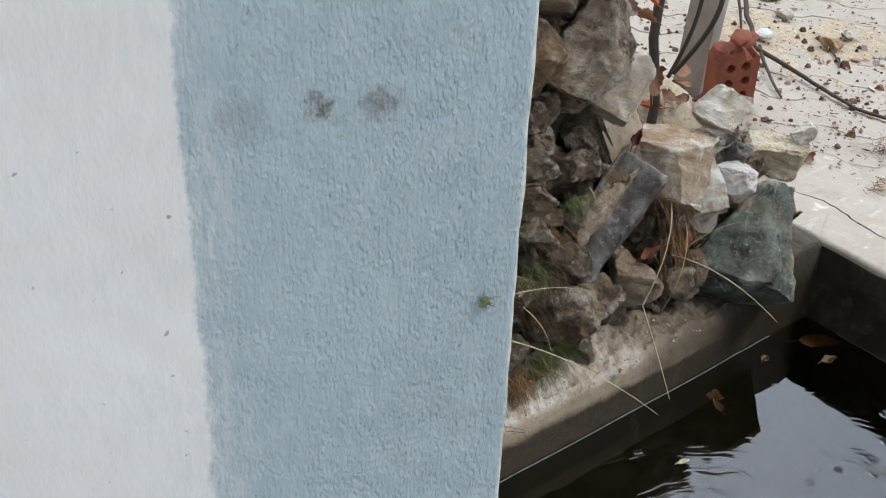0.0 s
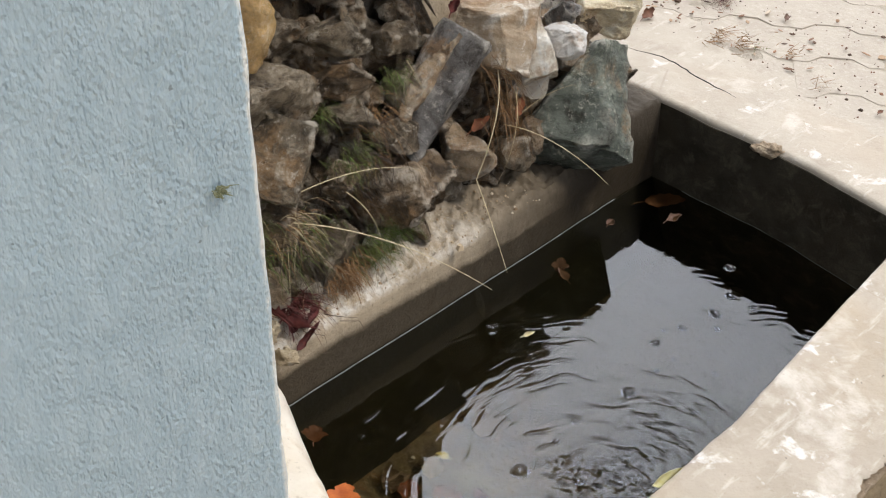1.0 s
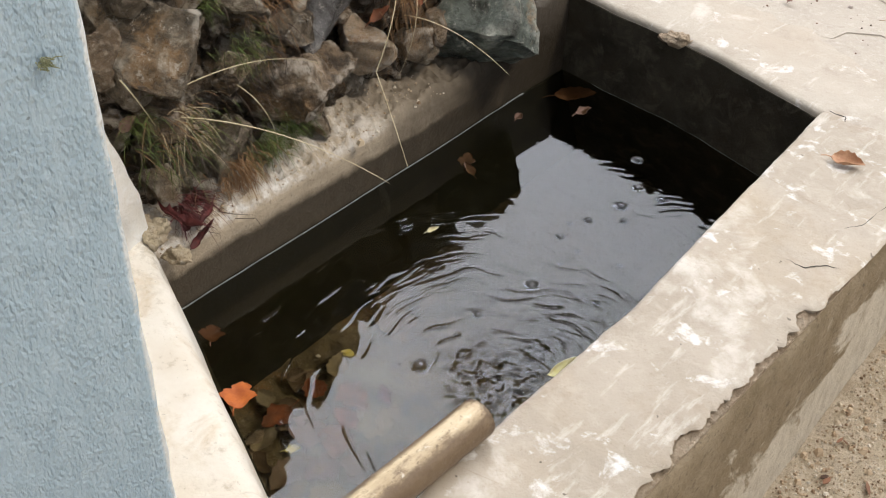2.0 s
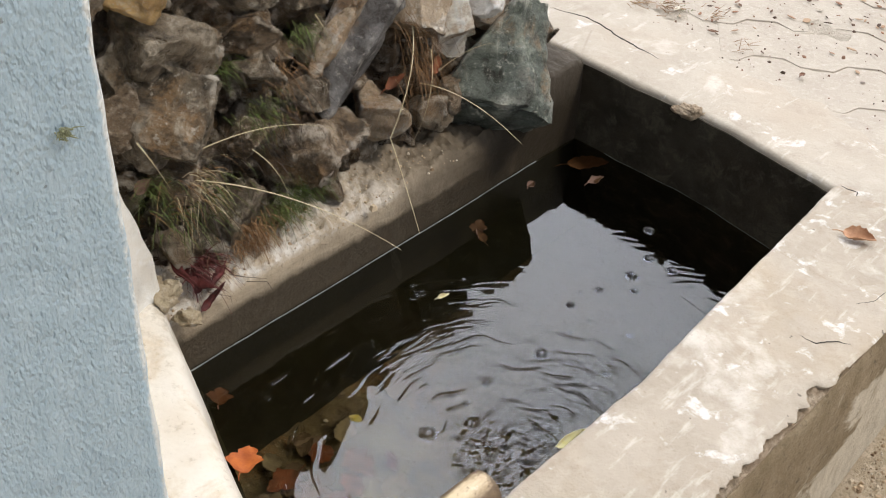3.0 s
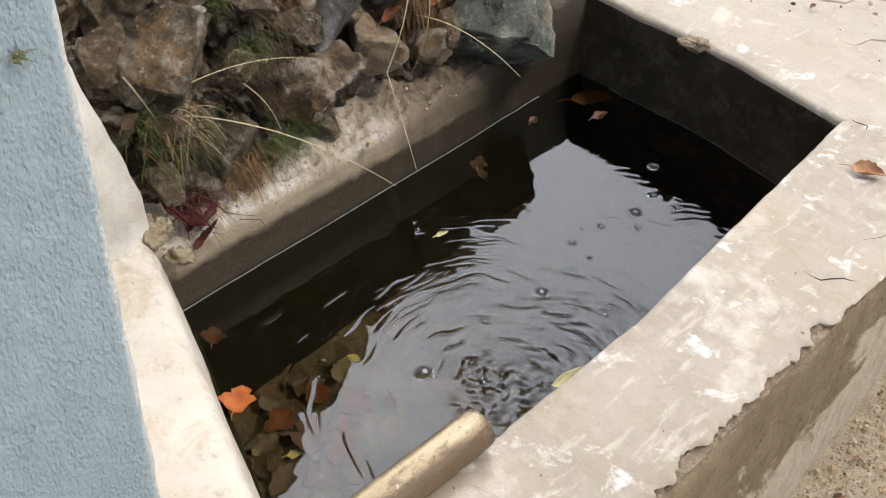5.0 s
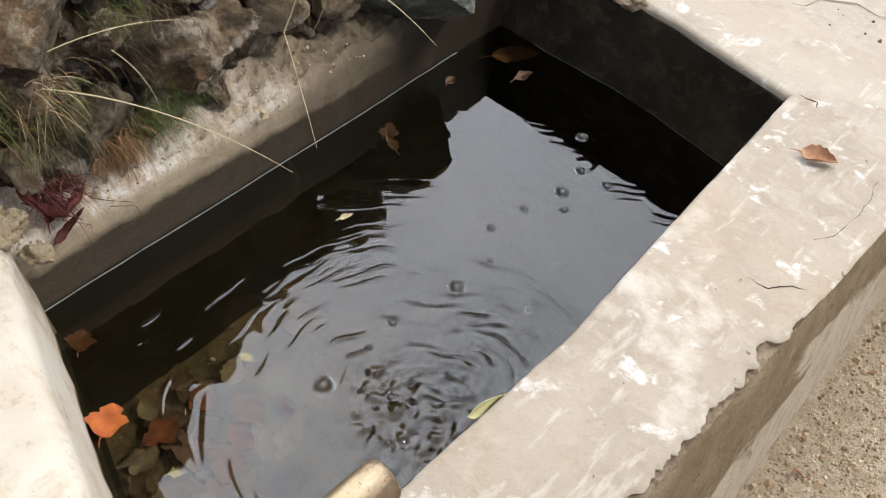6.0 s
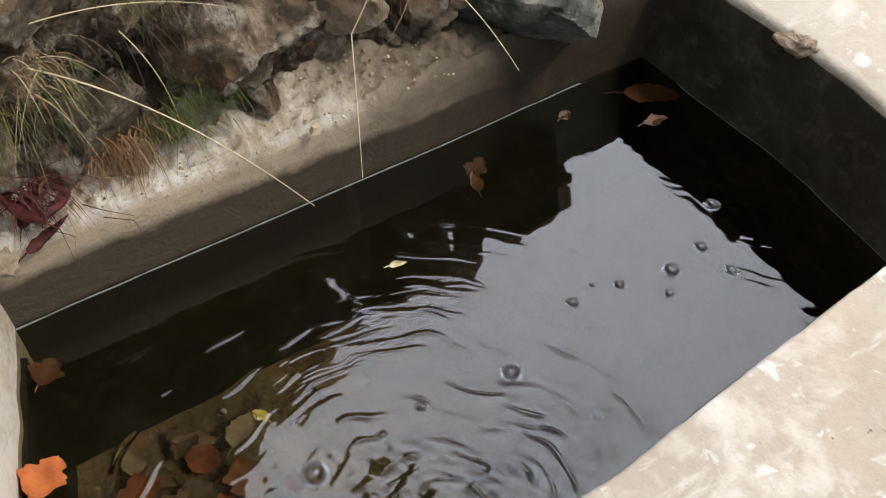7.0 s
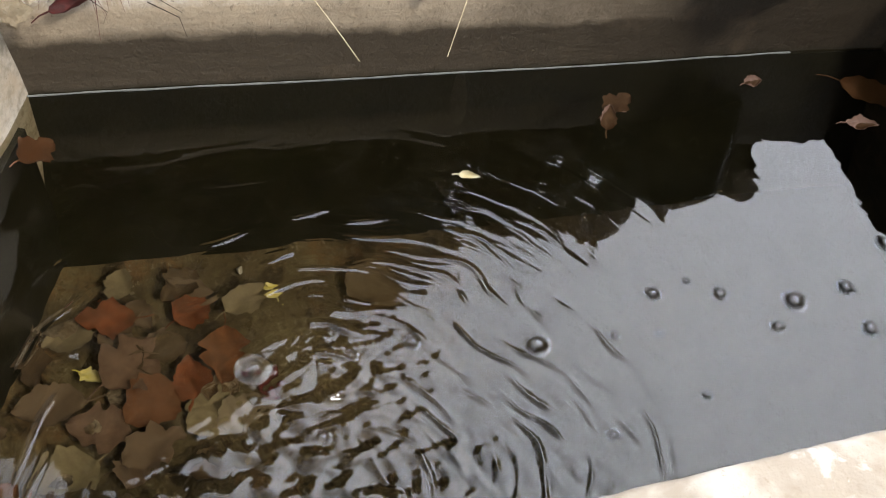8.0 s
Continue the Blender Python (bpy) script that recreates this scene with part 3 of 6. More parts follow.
def inner_x(y):
    """Inside edge of the right wall, a little wavy, stepping out at the far end."""
    return X_IN + 0.008 - 0.068 * max(0.0, y - 1.70) + 0.0018 * fuzz((0, y, 0), 0.07) + 0.0025 * fuzz((0, y, 5), 0.22) + 0.0010 * fuzz((0, y, 8), 0.012)


def rounded_profile(x0, x1, r, n=5):
    """Sideways places and drops of a top with both long edges worn round."""
    left = [(x0 + r * (1 - math.cos(k)), -r * (1 - math.sin(k))) for k in steps(0, math.pi / 2, n)]
    right = [(x1 - r * (1 - math.sin(k)), -r * (1 - math.cos(k))) for k in steps(0, math.pi / 2, n)]
    return left, right


def build_right_wall():
    # core with the battered outer face
    bm = bmesh.new()
    ys = steps(0.80, 2.62, 90)

    def ring(y):
        top = RIM - 0.013 + 0.003 * fuzz((0, y, 9), 0.05)
        xo = X_OUT - 0.004 + 0.005 * fuzz((0, y, 2), 0.05) + 0.003 * fuzz((0, y, 4), 0.015)
        pts = [(inner_x(y) + 0.006, FLOOR - 0.05), (inner_x(y) + 0.006, top), (xo - 0.03, top - 0.003), (xo - 0.014, top - 0.006 + 0.004 * fuzz((0, y, 3), 0.012)), (xo, top - 0.004 + 0.003 * fuzz((0, y, 6), 0.012))]
        for k in steps(0, 1, 8):
            z = top - 0.012 - k * (top + 0.18)
            pts.append((X_OUT + 0.002 + 0.085 * (top - z) + 0.004 * fuzz((0, y, z), 0.09), z))
        return [bm.verts.new((x, y, z)) for x, z in pts]

    rings = [ring(y) for y in ys]
    n = len(rings[0])
    for a, b in zip(rings, rings[1:]):
        for i in range(n):
            bm.faces.new((a[i], b[i], b[(i + 1) % n], a[(i + 1) % n]))
    bm.faces.new(rings[0])
    bm.faces.new(rings[-1][::-1])
    basin_part("outer_wall", bm, M["face"], "stained brown cement wall with pale lime runs", 50)

    # cement coat on the top and down the inside, broken away along the outer edge
    bm = bmesh.new()
    ys = steps(0.80, 2.392, 320)

    def broken(y):
        bite = 0.0
        for c, w, d in ((1.862, 0.022, 0.024), (1.735, 0.030, 0.012), (1.63, 0.05, 0.016), (1.53, 0.035, 0.022), (1.44, 0.04, 0.012),
                        (1.98, 0.015, 0.006), (1.34, 0.04, 0.02), (1.2, 0.06, 0.014)):
            bite += d * math.exp(-((y - c) / w) ** 4)
        worn = smoothstep(2.05, 1.88, y)
        jag = math.floor((y + 0.006 * fuzz((0, y, 6), 0.02)) / 0.013)
        rag = 0.005 * fuzz((0, y, 1), 0.03) + 0.0035 * fuzz((0, jag * 0.7, 6), 0.5) + 0.003 * fuzz((0, y, 8), 0.006) + 0.0015 * fuzz((0, y, 9), 0.003)
        return X_OUT + 0.001 - worn * (0.7 * bite + 0.006 + 1.5 * rag) - (1 - worn) * abs(rag) * 0.3

    def ring(y):
        xi, xo = inner_x(y), broken(y)
        lift = 0.0015 * fuzz((0, y, 3), 0.2)
        top = RIM + lift
        r = 0.010 + 0.004 * fuzz((0, y, 12), 0.05)
        left, _ = rounded_profile(xi, xo, r)
        pts = [(xi, 0.20), (xi, 0.28)] + [(x, top + d) for x, d in left]
        for k in steps(0, 1, 14)[1:-1]:
            x = xi + r + (xo - 0.004 - xi - r) * k
            pts.append((x, top + 0.0022 * fuzz((x, y, 0), 0.05) + 0.001 * fuzz((x, y, 0), 0.012)))
        pts += [(xo - 0.004, top - 0.0015), (xo, top - 0.004), (xo - 0.006, top - 0.012), (xi + 0.02, top - 0.0125), (xi + 0.012, 0.20)]
        return [bm.verts.new((x, y, z)) for x, z in pts]

    rings = [ring(y) for y in ys]
    n = len(rings[0])
    for a, b in zip(rings, rings[1:]):
        for i in range(n):
            bm.faces.new((a[i], b[i], b[(i + 1) % n], a[(i + 1) % n]))
    bm.faces.new(rings[0])
    bm.faces.new(rings[-1][::-1])
    basin_part("rim_coat", bm, M["rim"], "beige cement coat with a chipped outer edge", 45)

    # old mortar laid bare where the coat has broken away
    bm = bmesh.new()
    slab(bm, steps(X_OUT - 0.055, X_OUT - 0.003, 14), steps(1.02, 2.02, 260),
         lambda x, y: (x + 0.0015 * fuzz((x, y, 2), 0.01), y, RIM - 0.0095 + 0.007 * fuzz((x, y, 0), 0.012) + 0.004 * fuzz((x, y, 0), 0.005) - 0.004 * smoothstep(X_OUT - 0.016, X_OUT - 0.003, x)),
         lambda x, y: (x, y, RIM - 0.024))
    basin_part("bare_mortar", bm, M["core"], "rough pale mortar laid bare along the broken edge", 60)

    # wet inside of the same wall
    bm = bmesh.new()
    slab(bm, steps(0.9, 2.42, 60), steps(0, 1, 10),
         lambda y, k: (inner_x(y) - 0.003 + 0.002 * fuzz((0, y, k), 0.1), y, FLOOR + (0.344 - FLOOR) * k),
         lambda y, k: (inner_x(y) + 0.004, y, FLOOR + (0.344 - FLOOR) * k))
    basin_part("inner_lining", bm, M["inside"], "dark wet cement lining")


build_right_wall()


def build_far_wall():
    bm = bmesh.new()

    def face_y(x, z=RIM):
        lean = 0.02 * (RIM - max(z, 0.0))
        return Y_FAR + 0.003 * fuzz((x, 0, 0), 0.06) + 0.006 * fuzz((x, 0, 4), 0.3) - 0.040 * smoothstep(-0.62, -0.22, x) + 0.006 * smoothstep(-0.7, -0.6, x) - lean

    # body: inside face, up to the rim, with a rough bite in the edge
    xs = steps(-1.42, X_OUT + 0.005, 210)

    def ring(x):
        y0 = face_y(x)
        bite = math.exp(-((x + 0.605) / 0.032) ** 4) * (0.7 + 0.5 * fuzz((x, 0, 2), 0.012))
        r = 0.012 + 0.004 * fuzz((x, 0, 9), 0.05) + 0.014 * bite
        pts = [(face_y(x, 0), FLOOR - 0.05), (face_y(x, 0.1), 0.1), (face_y(x, 0.25) + 0.002 * fuzz((x, 0, 1), 0.05), 0.25)]
        for k in steps(0, math.pi / 2, 6):
            pts.append((y0 + r * (1 - math.cos(k)) + 0.004 * bite * fuzz((x, k, 5), 0.3), RIM - r * (1 - math.sin(k)) - 0.006 * bite))
        edge = 2.66 + 0.045 * fuzz((x, 0, 7), 0.15) + 0.012 * fuzz((x, 0, 8), 0.03) + 0.16 * smoothstep(-0.55, -1.1, x) - 0.04 * smoothstep(-0.5, -0.3, x)
        pts.append((y0 + 0.05, RIM - 0.004 * bite))
        for k in steps(0, 1, 6)[1:]:
            y = y0 + 0.05 + (edge - y0 - 0.05) * k
            pts.append((y, RIM - 0.0085 * k ** 1.5 + 0.0012 * fuzz((x, y, 0), 0.06)))
        pts += [(edge + 0.006, RIM - 0.020), (edge + 0.006, FLOOR - 0.05)]
        return [bm.verts.new((x, y, z)) for y, z in pts]

    rings = [ring(x) for x in xs]
    n = len(rings[0])
    for a, b in zip(rings, rings[1:]):
        for i in range(n):
            bm.faces.new((a[i], a[(i + 1) % n], b[(i + 1) % n], b[i]))
    bm.faces.new(rings[0][::-1])
    bm.faces.new(rings[-1])
    basin_part("far_wall", bm, M["apron"], "cement end wall with a chipped edge", 45)
    bm = bmesh.new()
    slab(bm, steps(-0.98, -0.245, 60), steps(0, 1, 10),
         lambda x, k: (x, face_y(x, FLOOR + (0.346 - FLOOR) * k) - 0.004 + 0.002 * fuzz((x, 0, k), 0.1), FLOOR + (0.346 + 0.003 * fuzz((x, 0, 0), 0.1) - FLOOR) * k),
         lambda x, k: (x, face_y(x, FLOOR + (0.346 - FLOOR) * k) + 0.004, FLOOR + (0.344 - FLOOR) * k))
    basin_part("inner_lining", bm, M["inside"], "dark wet cement lining")


build_far_wall()


def build_back_wall():
    """The side under the stones: a lip that slopes up from the wet face to the foot of the stones."""
    bm = bmesh.new()
    ys = steps(1.20, 2.405, 300)

    def ring(y):
        far = smoothstep(2.20, 2.27, y)                  # the lip fades out towards the far end
        x0 = X_BACK + 0.003 * fuzz((0, y, 0), 0.05) + 0.006 * fuzz((0, y, 2), 0.3)
        z1 = 0.292 + 0.008 * fuzz((0, y, 4), 0.05) + 0.006 * fuzz((0, y, 7), 0.014) + 0.066 * far
        pts = [(x0 + 0.075, FLOOR - 0.05), (x0 + 0.068, FLOOR), (x0 + 0.012, 0.11), (x0, 0.165), (x0 - 0.001, 0.225), (x0 - 0.003, 0.262), (x0 - 0.008, z1 - 0.010), (x0 - 0.016, z1)]
        for k in steps(0, 1, 26)[1:]:
            x = x0 - 0.016 - k * 0.13
            pts.append((x, z1 + 0.022 * k * (1 - far) + (1 - 0.7 * far) * (0.010 * fuzz((x, y, 0), 0.045) + 0.009 * fuzz((x, y, 0), 0.016) + 0.005 * fuzz((x, y, 0), 0.007))))
        pts += [(x0 - 0.20, z1), (x0 - 0.20, FLOOR - 0.05)]
        return [bm.verts.new((x, y, z)) for x, z in pts]

    rings = [ring(y) for y in ys]
    n = len(rings[0])
    for a, b in zip(rings, rings[1:]):
        for i in range(n):
            bm.faces.new((a[i], b[i], b[(i + 1) % n], a[(i + 1) % n]))
    bm.faces.new(rings[0])
    bm.faces.new(rings[-1][::-1])
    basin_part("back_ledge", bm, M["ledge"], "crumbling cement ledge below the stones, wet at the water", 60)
    bm = bmesh.new()
    slab(bm, steps(1.2, 2.41, 50), steps(0, 1, 8),
         lambda y, k: (X_BACK + 0.074 - 0.071 * k + 0.004 * (1 - k) * fuzz((0, y, k), 0.1) + 0.006 * fuzz((0, y, 2), 0.3), y, FLOOR + (0.160 - FLOOR) * k),
         lambda y, k: (X_BACK + 0.040 - 0.052 * k, y, FLOOR + (0.160 - FLOOR) * k))
    basin_part("algae_lining", bm, M["algae"], "dark algae-covered wall below the water")
    # glint of the sky along the water line, modelled as a hair-thin pale strand
    bm = bmesh.new()
    pts = [(X_BACK + 0.0045 + 0.0015 * fuzz((0, y, 0), 0.06) + 0.006 * fuzz((0, y, 2), 0.3), y, WATER + 0.0012) for y in steps(1.34, 2.265, 60)]
    tube(bm, pts, [0.0012 + 0.0007 * fuzz((0, p[1], 3), 0.02) for p in pts], 6)
    basin_part("scale_line", bm, M["line"], "white strand drawn for the sky's glint at the water's edge")
    bm = bmesh.new()
    pts = [(x, Y_FAR - 0.0085 - 0.040 * smoothstep(-0.62, -0.22, x) + 0.006 * smoothstep(-0.7, -0.6, x) + 0.006 * fuzz((x, 0, 4), 0.3) + 0.003 * fuzz((x, 0, 0), 0.06), WATER + 0.0008) for x in steps(-0.785, -0.262, 40)]
    tube(bm, pts, [0.00028 + 0.0002 * fuzz(p, 0.02) for p in pts], 6)
    basin_part("scale_line", bm, M["line"], "white strand drawn for the sky's glint at the water's edge")


build_back_wall()


def near_point(s, d, z):
    """A place s metres along the near wall's inside edge and d metres outwards from it."""
    p = NEAR_A + NEAR_WAY * s + NEAR_OUT * d
    return (p.x, p.y, z)


def build_near_wall():
    bm = bmesh.new()

    def ring(s):
        r = 0.034 + 0.006 * fuzz((s, 0, 0), 0.06)
        d0 = 0.003 * fuzz((s, 0, 3), 0.05) + 0.004 * fuzz((s, 0, 5), 0.25)
        rough = smoothstep(0.12, -0.05, s)
        pts = [(d0 - 0.03, FLOOR - 0.05), (d0 - 0.012, 0.08), (d0, 0.158), (d0 + 0.007, 0.20), (d0 + 0.020, 0.262), (d0 + 0.032, RIM - r - 0.012)]
        for k in steps(0, math.pi / 2, 6):
            pts.append((d0 + 0.036 + r * (1 - math.cos(k)), RIM - r * (1 - math.sin(k))))
        for k in steps(0, 1, 24)[1:]:
            d = d0 + 0.036 + r + k * 0.43
            pts.append((d, RIM + 0.003 * fuzz((s, d, 0), 0.08) + rough * 0.008 * fuzz((s, d, 2), 0.03) + 0.02 * smoothstep(0.0, -0.1, s)))
        pts += [(d0 + 0.52, FLOOR - 0.05)]
        return [bm.verts.new(near_point(s, d, z)) for d, z in pts]

    rings = [ring(s) for s in steps(-0.13, 0.62, 80)]
    n = len(rings[0])
    for a, b in zip(rings, rings[1:]):
        for i in range(n):
            bm.faces.new((a[i], b[i], b[(i + 1) % n], a[(i + 1) % n]))
    bm.faces.new(rings[0])
    bm.faces.new(rings[-1][::-1])
    basin_part("near_wall", bm, M["white"], "whitewashed cement end wall with yellow stains", 45)
    bm = bmesh.new()
    slab(bm, steps(-0.03, 0.60, 40), steps(0, 1, 8),
         lambda s, k: near_point(s, -0.038 + 0.030 * k + 0.002 * fuzz((s, k, 5), 0.05), FLOOR + (0.150 - FLOOR) * k),
         lambda s, k: near_point(s, -0.010 + 0.012 * k, FLOOR + (0.150 - FLOOR) * k))
    basin_part("algae_lining", bm, M["algae"], "dark algae-covered wall below the water")


build_near_wall()

bm = bmesh.new()
slab(bm, steps(-0.89, -0.22, 60), steps(1.02, 2.43, 110),
     lambda x, y: (x, y, FLOOR + 0.006 * fuzz((x, y, 0), 0.12) + 0.004 * fuzz((x, y, 0), 0.03)),
     lambda x, y: (x, y, FLOOR - 0.06))
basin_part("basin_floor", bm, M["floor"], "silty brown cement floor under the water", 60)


# ---- water ----
def build_water():
    x0, x1, y0, y1 = -0.885, -0.228, 1.04, 2.425
    nx, ny = 560, 1180
    sx, sy = -0.358, 1.588                                # where the pipe's water falls in
    gx, gy = np.meshgrid(np.linspace(x0, x1, nx), np.linspace(y0, y1, ny), indexing="ij")
    r = np.hypot(gx - sx, gy - sy)
    ang = np.arctan2(gy - sy, gx - sx)
    rng = np.random.RandomState(4)

    def field(u, v, lu, lv, n=26):
        """Smooth random field, about -1 to 1, with features lu by lv."""
        f = np.zeros_like(u)
        for i in range(n):
            a, m = rng.uniform(0, 2 * math.pi), rng.uniform(0.5, 1.4)
            f += np.sin(2 * math.pi * m * (math.cos(a) * u / lu + math.sin(a) * v / lv) + rng.uniform(0, 6.28))
        return f / math.sqrt(n / 2)

    along = ang * 0.22                     # length along a ring
    rr = r + 0.009 * field(gx, gy, 0.26, 0.26) + 0.0028 * field(gx, gy, 0.08, 0.08)
    # how far the rings reach, by direction: furthest towards the stones and the far end
    reach = np.clip(0.12 + 0.25 * np.cos(ang - math.radians(118)), 0.11, 1)
    fade = np.exp(-(r / reach) ** 5) * (1 - np.exp(-(r / 0.05) ** 2))
    facing = 0.22 + 0.78 * np.clip(0.4 + 1.0 * np.cos(ang - math.radians(132)), 0, 1)
    # main rings, broken into streaks
    phase = 2 * math.pi * rr / (0.0165 + 0.010 * np.clip(r, 0, 0.8))
    streak = np.clip(0.15 + 0.85 * field(along, r, 0.17, 0.026), 0, 1.4)
    z = fade * facing * streak * 0.0015 * (np.exp(3.2 * (np.cos(phase) - 1)) - 0.22)
    # a finer set between them
    phase2 = 2 * math.pi * (rr + 0.004 * field(gx, gy, 0.05, 0.05)) / (0.0085 + 0.004 * np.clip(r, 0, 0.8))
    streak2 = np.clip(-0.05 + 0.8 * field(along, r, 0.11, 0.02), 0, 1.3)
    z += fade * streak2 * 0.00030 * (np.exp(2.5 * (np.cos(phase2) - 1)) - 0.25)
    # short choppy wavelets round the falling water and along the rim
    chop = 0.5 * np.exp(-(r / 0.10) ** 2) + 1.1 * np.exp(-(((gx + 0.385) / 0.125) ** 4 + ((gy - 1.71) / 0.20) ** 4)) + 0.15 * np.exp(-(((gx + 0.42) / 0.09) ** 2 + ((gy - 1.46) / 0.10) ** 2)) + 0.8 * np.clip(1 - (x1 - gx) / 0.20, 0, 1) * np.exp(-((gy - 1.75) / 0.30) ** 2)
    for i in range(60):
        a, l, ph = rng.uniform(0, 2 * math.pi), rng.uniform(0.009, 0.026), rng.uniform(0, 6.28)
        wave = np.sin(2 * math.pi / l * (gx * math.cos(a) + gy * math.sin(a)) + ph + 1.6 * np.sin(23 * gx + 17 * gy + i))
        z += 0.0125 * chop * wave * l / 6.28
    # tumbling water under the pipe
    near = np.exp(-(r / 0.10) ** 2)
    for i in range(44):
        a, l, ph = rng.uniform(0, 2 * math.pi), rng.uniform(0.014, 0.045), rng.uniform(0, 6.28)
        wave = np.sin(2 * math.pi / l * (gx * math.cos(a) + gy * math.sin(a)) + ph + 1.5 * np.sin(9 * gx + 7 * gy + i))
        z += (0.062 * near + 0.0009 * (l > 0.03)) * wave * l / 6.28
    # a few long dark streaks further out
    far = np.clip((r - 0.18) / 0.1, 0, 1) * np.exp(-(r / 0.52) ** 4)
    phase3 = 2 * math.pi * (rr + 0.02 * field(gx, gy, 0.35, 0.35)) / 0.030
    z += far * np.clip(field(along, r, 0.20, 0.03) - 0.75, 0, 1) * 0.0011 * (np.exp(3.0 * (np.cos(phase3) - 1)) - 0.25)
    # slanting wavelets before the far corner
    corner = np.exp(-(((gx + 0.44) / 0.15) ** 2 + ((gy - 2.16) / 0.11) ** 2)) * np.clip(0.5 + field(gx, gy, 0.10, 0.10), 0, 1.5)
    z += 0.00017 * corner * np.sin(2 * math.pi * (0.75 * gy - 0.66 * gx + 0.006 * field(gx, gy, 0.09, 0.09)) / 0.020)
    # small wavelets at the far wall
    z += 0.00002 * np.clip((gy - 2.0) / 0.2, 0, 1) * np.clip((gx + 0.68) / 0.12, 0, 1) * np.clip(0.4 + field(gx, gy, 0.16, 0.10), 0, 1.5) * field(gx, gy, 0.07, 0.024)
    # wavelets thrown back by the rim
    edge = np.clip(1 - (x1 - gx) / 0.16, 0, 1) * np.clip((gy - 1.75) / 0.2, 0, 1) * np.clip((2.32 - gy) / 0.15, 0, 1)
    z += 0.0004 * edge * np.clip(field(gx, gy, 0.10, 0.14), 0, 1.5) * np.sin(2 * math.pi * (gx * 0.75 - gy * 0.4 + 0.006 * field(gx, gy, 0.1, 0.1)) / 0.015)
    z = WATER + z
    verts = np.stack([gx, gy, z], -1).reshape(-1, 3)
    idx = np.arange(nx * ny).reshape(nx, ny)
    faces = np.stack([idx[:-1, :-1], idx[1:, :-1], idx[1:, 1:], idx[:-1, 1:]], -1).reshape(-1, 4)
    me = bpy.data.meshes.new("water")
    me.from_pydata(verts.tolist(), [], faces.tolist())
    me.polygons.foreach_set("use_smooth", [True] * len(faces))
    me.materials.append(M["water"])
    ob = new("water", me)
    ob.visible_shadow = False
    tagged(ob, "dark still water with rings spreading from the pipe", "water", kind="structure")


build_water()


def build_bubble(size):
    bm = bmesh.new()
    prof = [(2.1, 0.0), (1.6, 0.10), (1.25, 0.28), (1.05, 0.42), (0.92, 0.62), (0.68, 0.84), (0.36, 0.97), (0.02, 1.0)]
    rings = [[bm.verts.new((size * r * math.cos(k), size * r * math.sin(k), size * 0.8 * h)) for k in steps(0, 2 * math.pi, 20)[:-1]] for r, h in prof]
    for a, b in zip(rings, rings[1:]):
        for i in range(20):
            bm.faces.new((a[i], a[(i + 1) % 20], b[(i + 1) % 20], b[i]))
    bm.faces.new(rings[-1])
    ob = part("bubble", bm, M["film"], smooth=80)
    ob.visible_shadow = False
    return tagged(ob, "small clear air bubble floating on the water", "bubble", "bubbles on the water")


bubble = build_bubble(0.0062)
bubble.matrix_basis = pose(-0.557, 2.244, WATER)
for x, y, s in ((-0.496, 2.101, 1.15), (-0.515, 2.021, 0.75), (-0.525, 1.947, 0.80), (-0.477, 1.937, 0.45), (-0.480, 1.889, 0.50), (-0.480, 1.806, 1.15), (-0.500, 1.683, 0.75), (-0.493, 1.622, 0.60),
                (-0.491, 1.528, 1.35), (-0.505, 2.168, 0.90), (-0.410, 1.580, 0.70), (-0.467, 2.068, 0.70), (-0.451, 2.171, 0.90), (-0.536, 1.990, 0.45), (-0.372, 1.850, 0.60), (-0.400, 1.960, 0.50)):
    copy_thing(bubble, pose(x, y, WATER)).scale = (s, s, s)


def crack(points, w=0.0012, z=RIM + 0.0006):
    """A thin dark crack in the cement top."""
    bm = bmesh.new()
    pts = []
    for a, b in zip(points, points[1:]):
        for k in steps(0, 1, 8)[:-1]:
            x, y = a[0] + (b[0] - a[0]) * k, a[1] + (b[1] - a[1]) * k
            pts.append((x + 0.006 * fuzz((x, y, 0), 0.03) + 0.002 * fuzz((x, y, 0), 0.008), y + 0.006 * fuzz((x, y, 4), 0.03) + 0.002 * fuzz((x, y, 4), 0.008), z - 0.0004))
    n = len(pts)
    tube(bm, pts, [0.55 * w * (0.35 + 0.65 * math.sin(math.pi * (i + 0.5) / n)) * (1 + 0.5 * fuzz(pts[i], 0.01)) for i in range(n)], 5)
    basin_part("crack", bm, M["void"], "dark crack in the cement")


crack([(-1.086, 2.531), (-1.01, 2.556), (-0.945, 2.562), (-0.884, 2.543), (-0.82, 2.532), (-0.752, 2.528)], 0.0034, RIM - 0.0012)
crack([(-0.115, 1.958), (-0.080, 1.962), (-0.062, 1.99), (-0.040, 2.000)], 0.0014)
crack([(-0.085, 2.09), (-0.070, 2.12), (-0.060, 2.20), (-0.075, 2.30)], 0.0012)
crack([(-0.262, 2.385), (-0.235, 2.390), (-0.225, 2.375)], 0.0022)

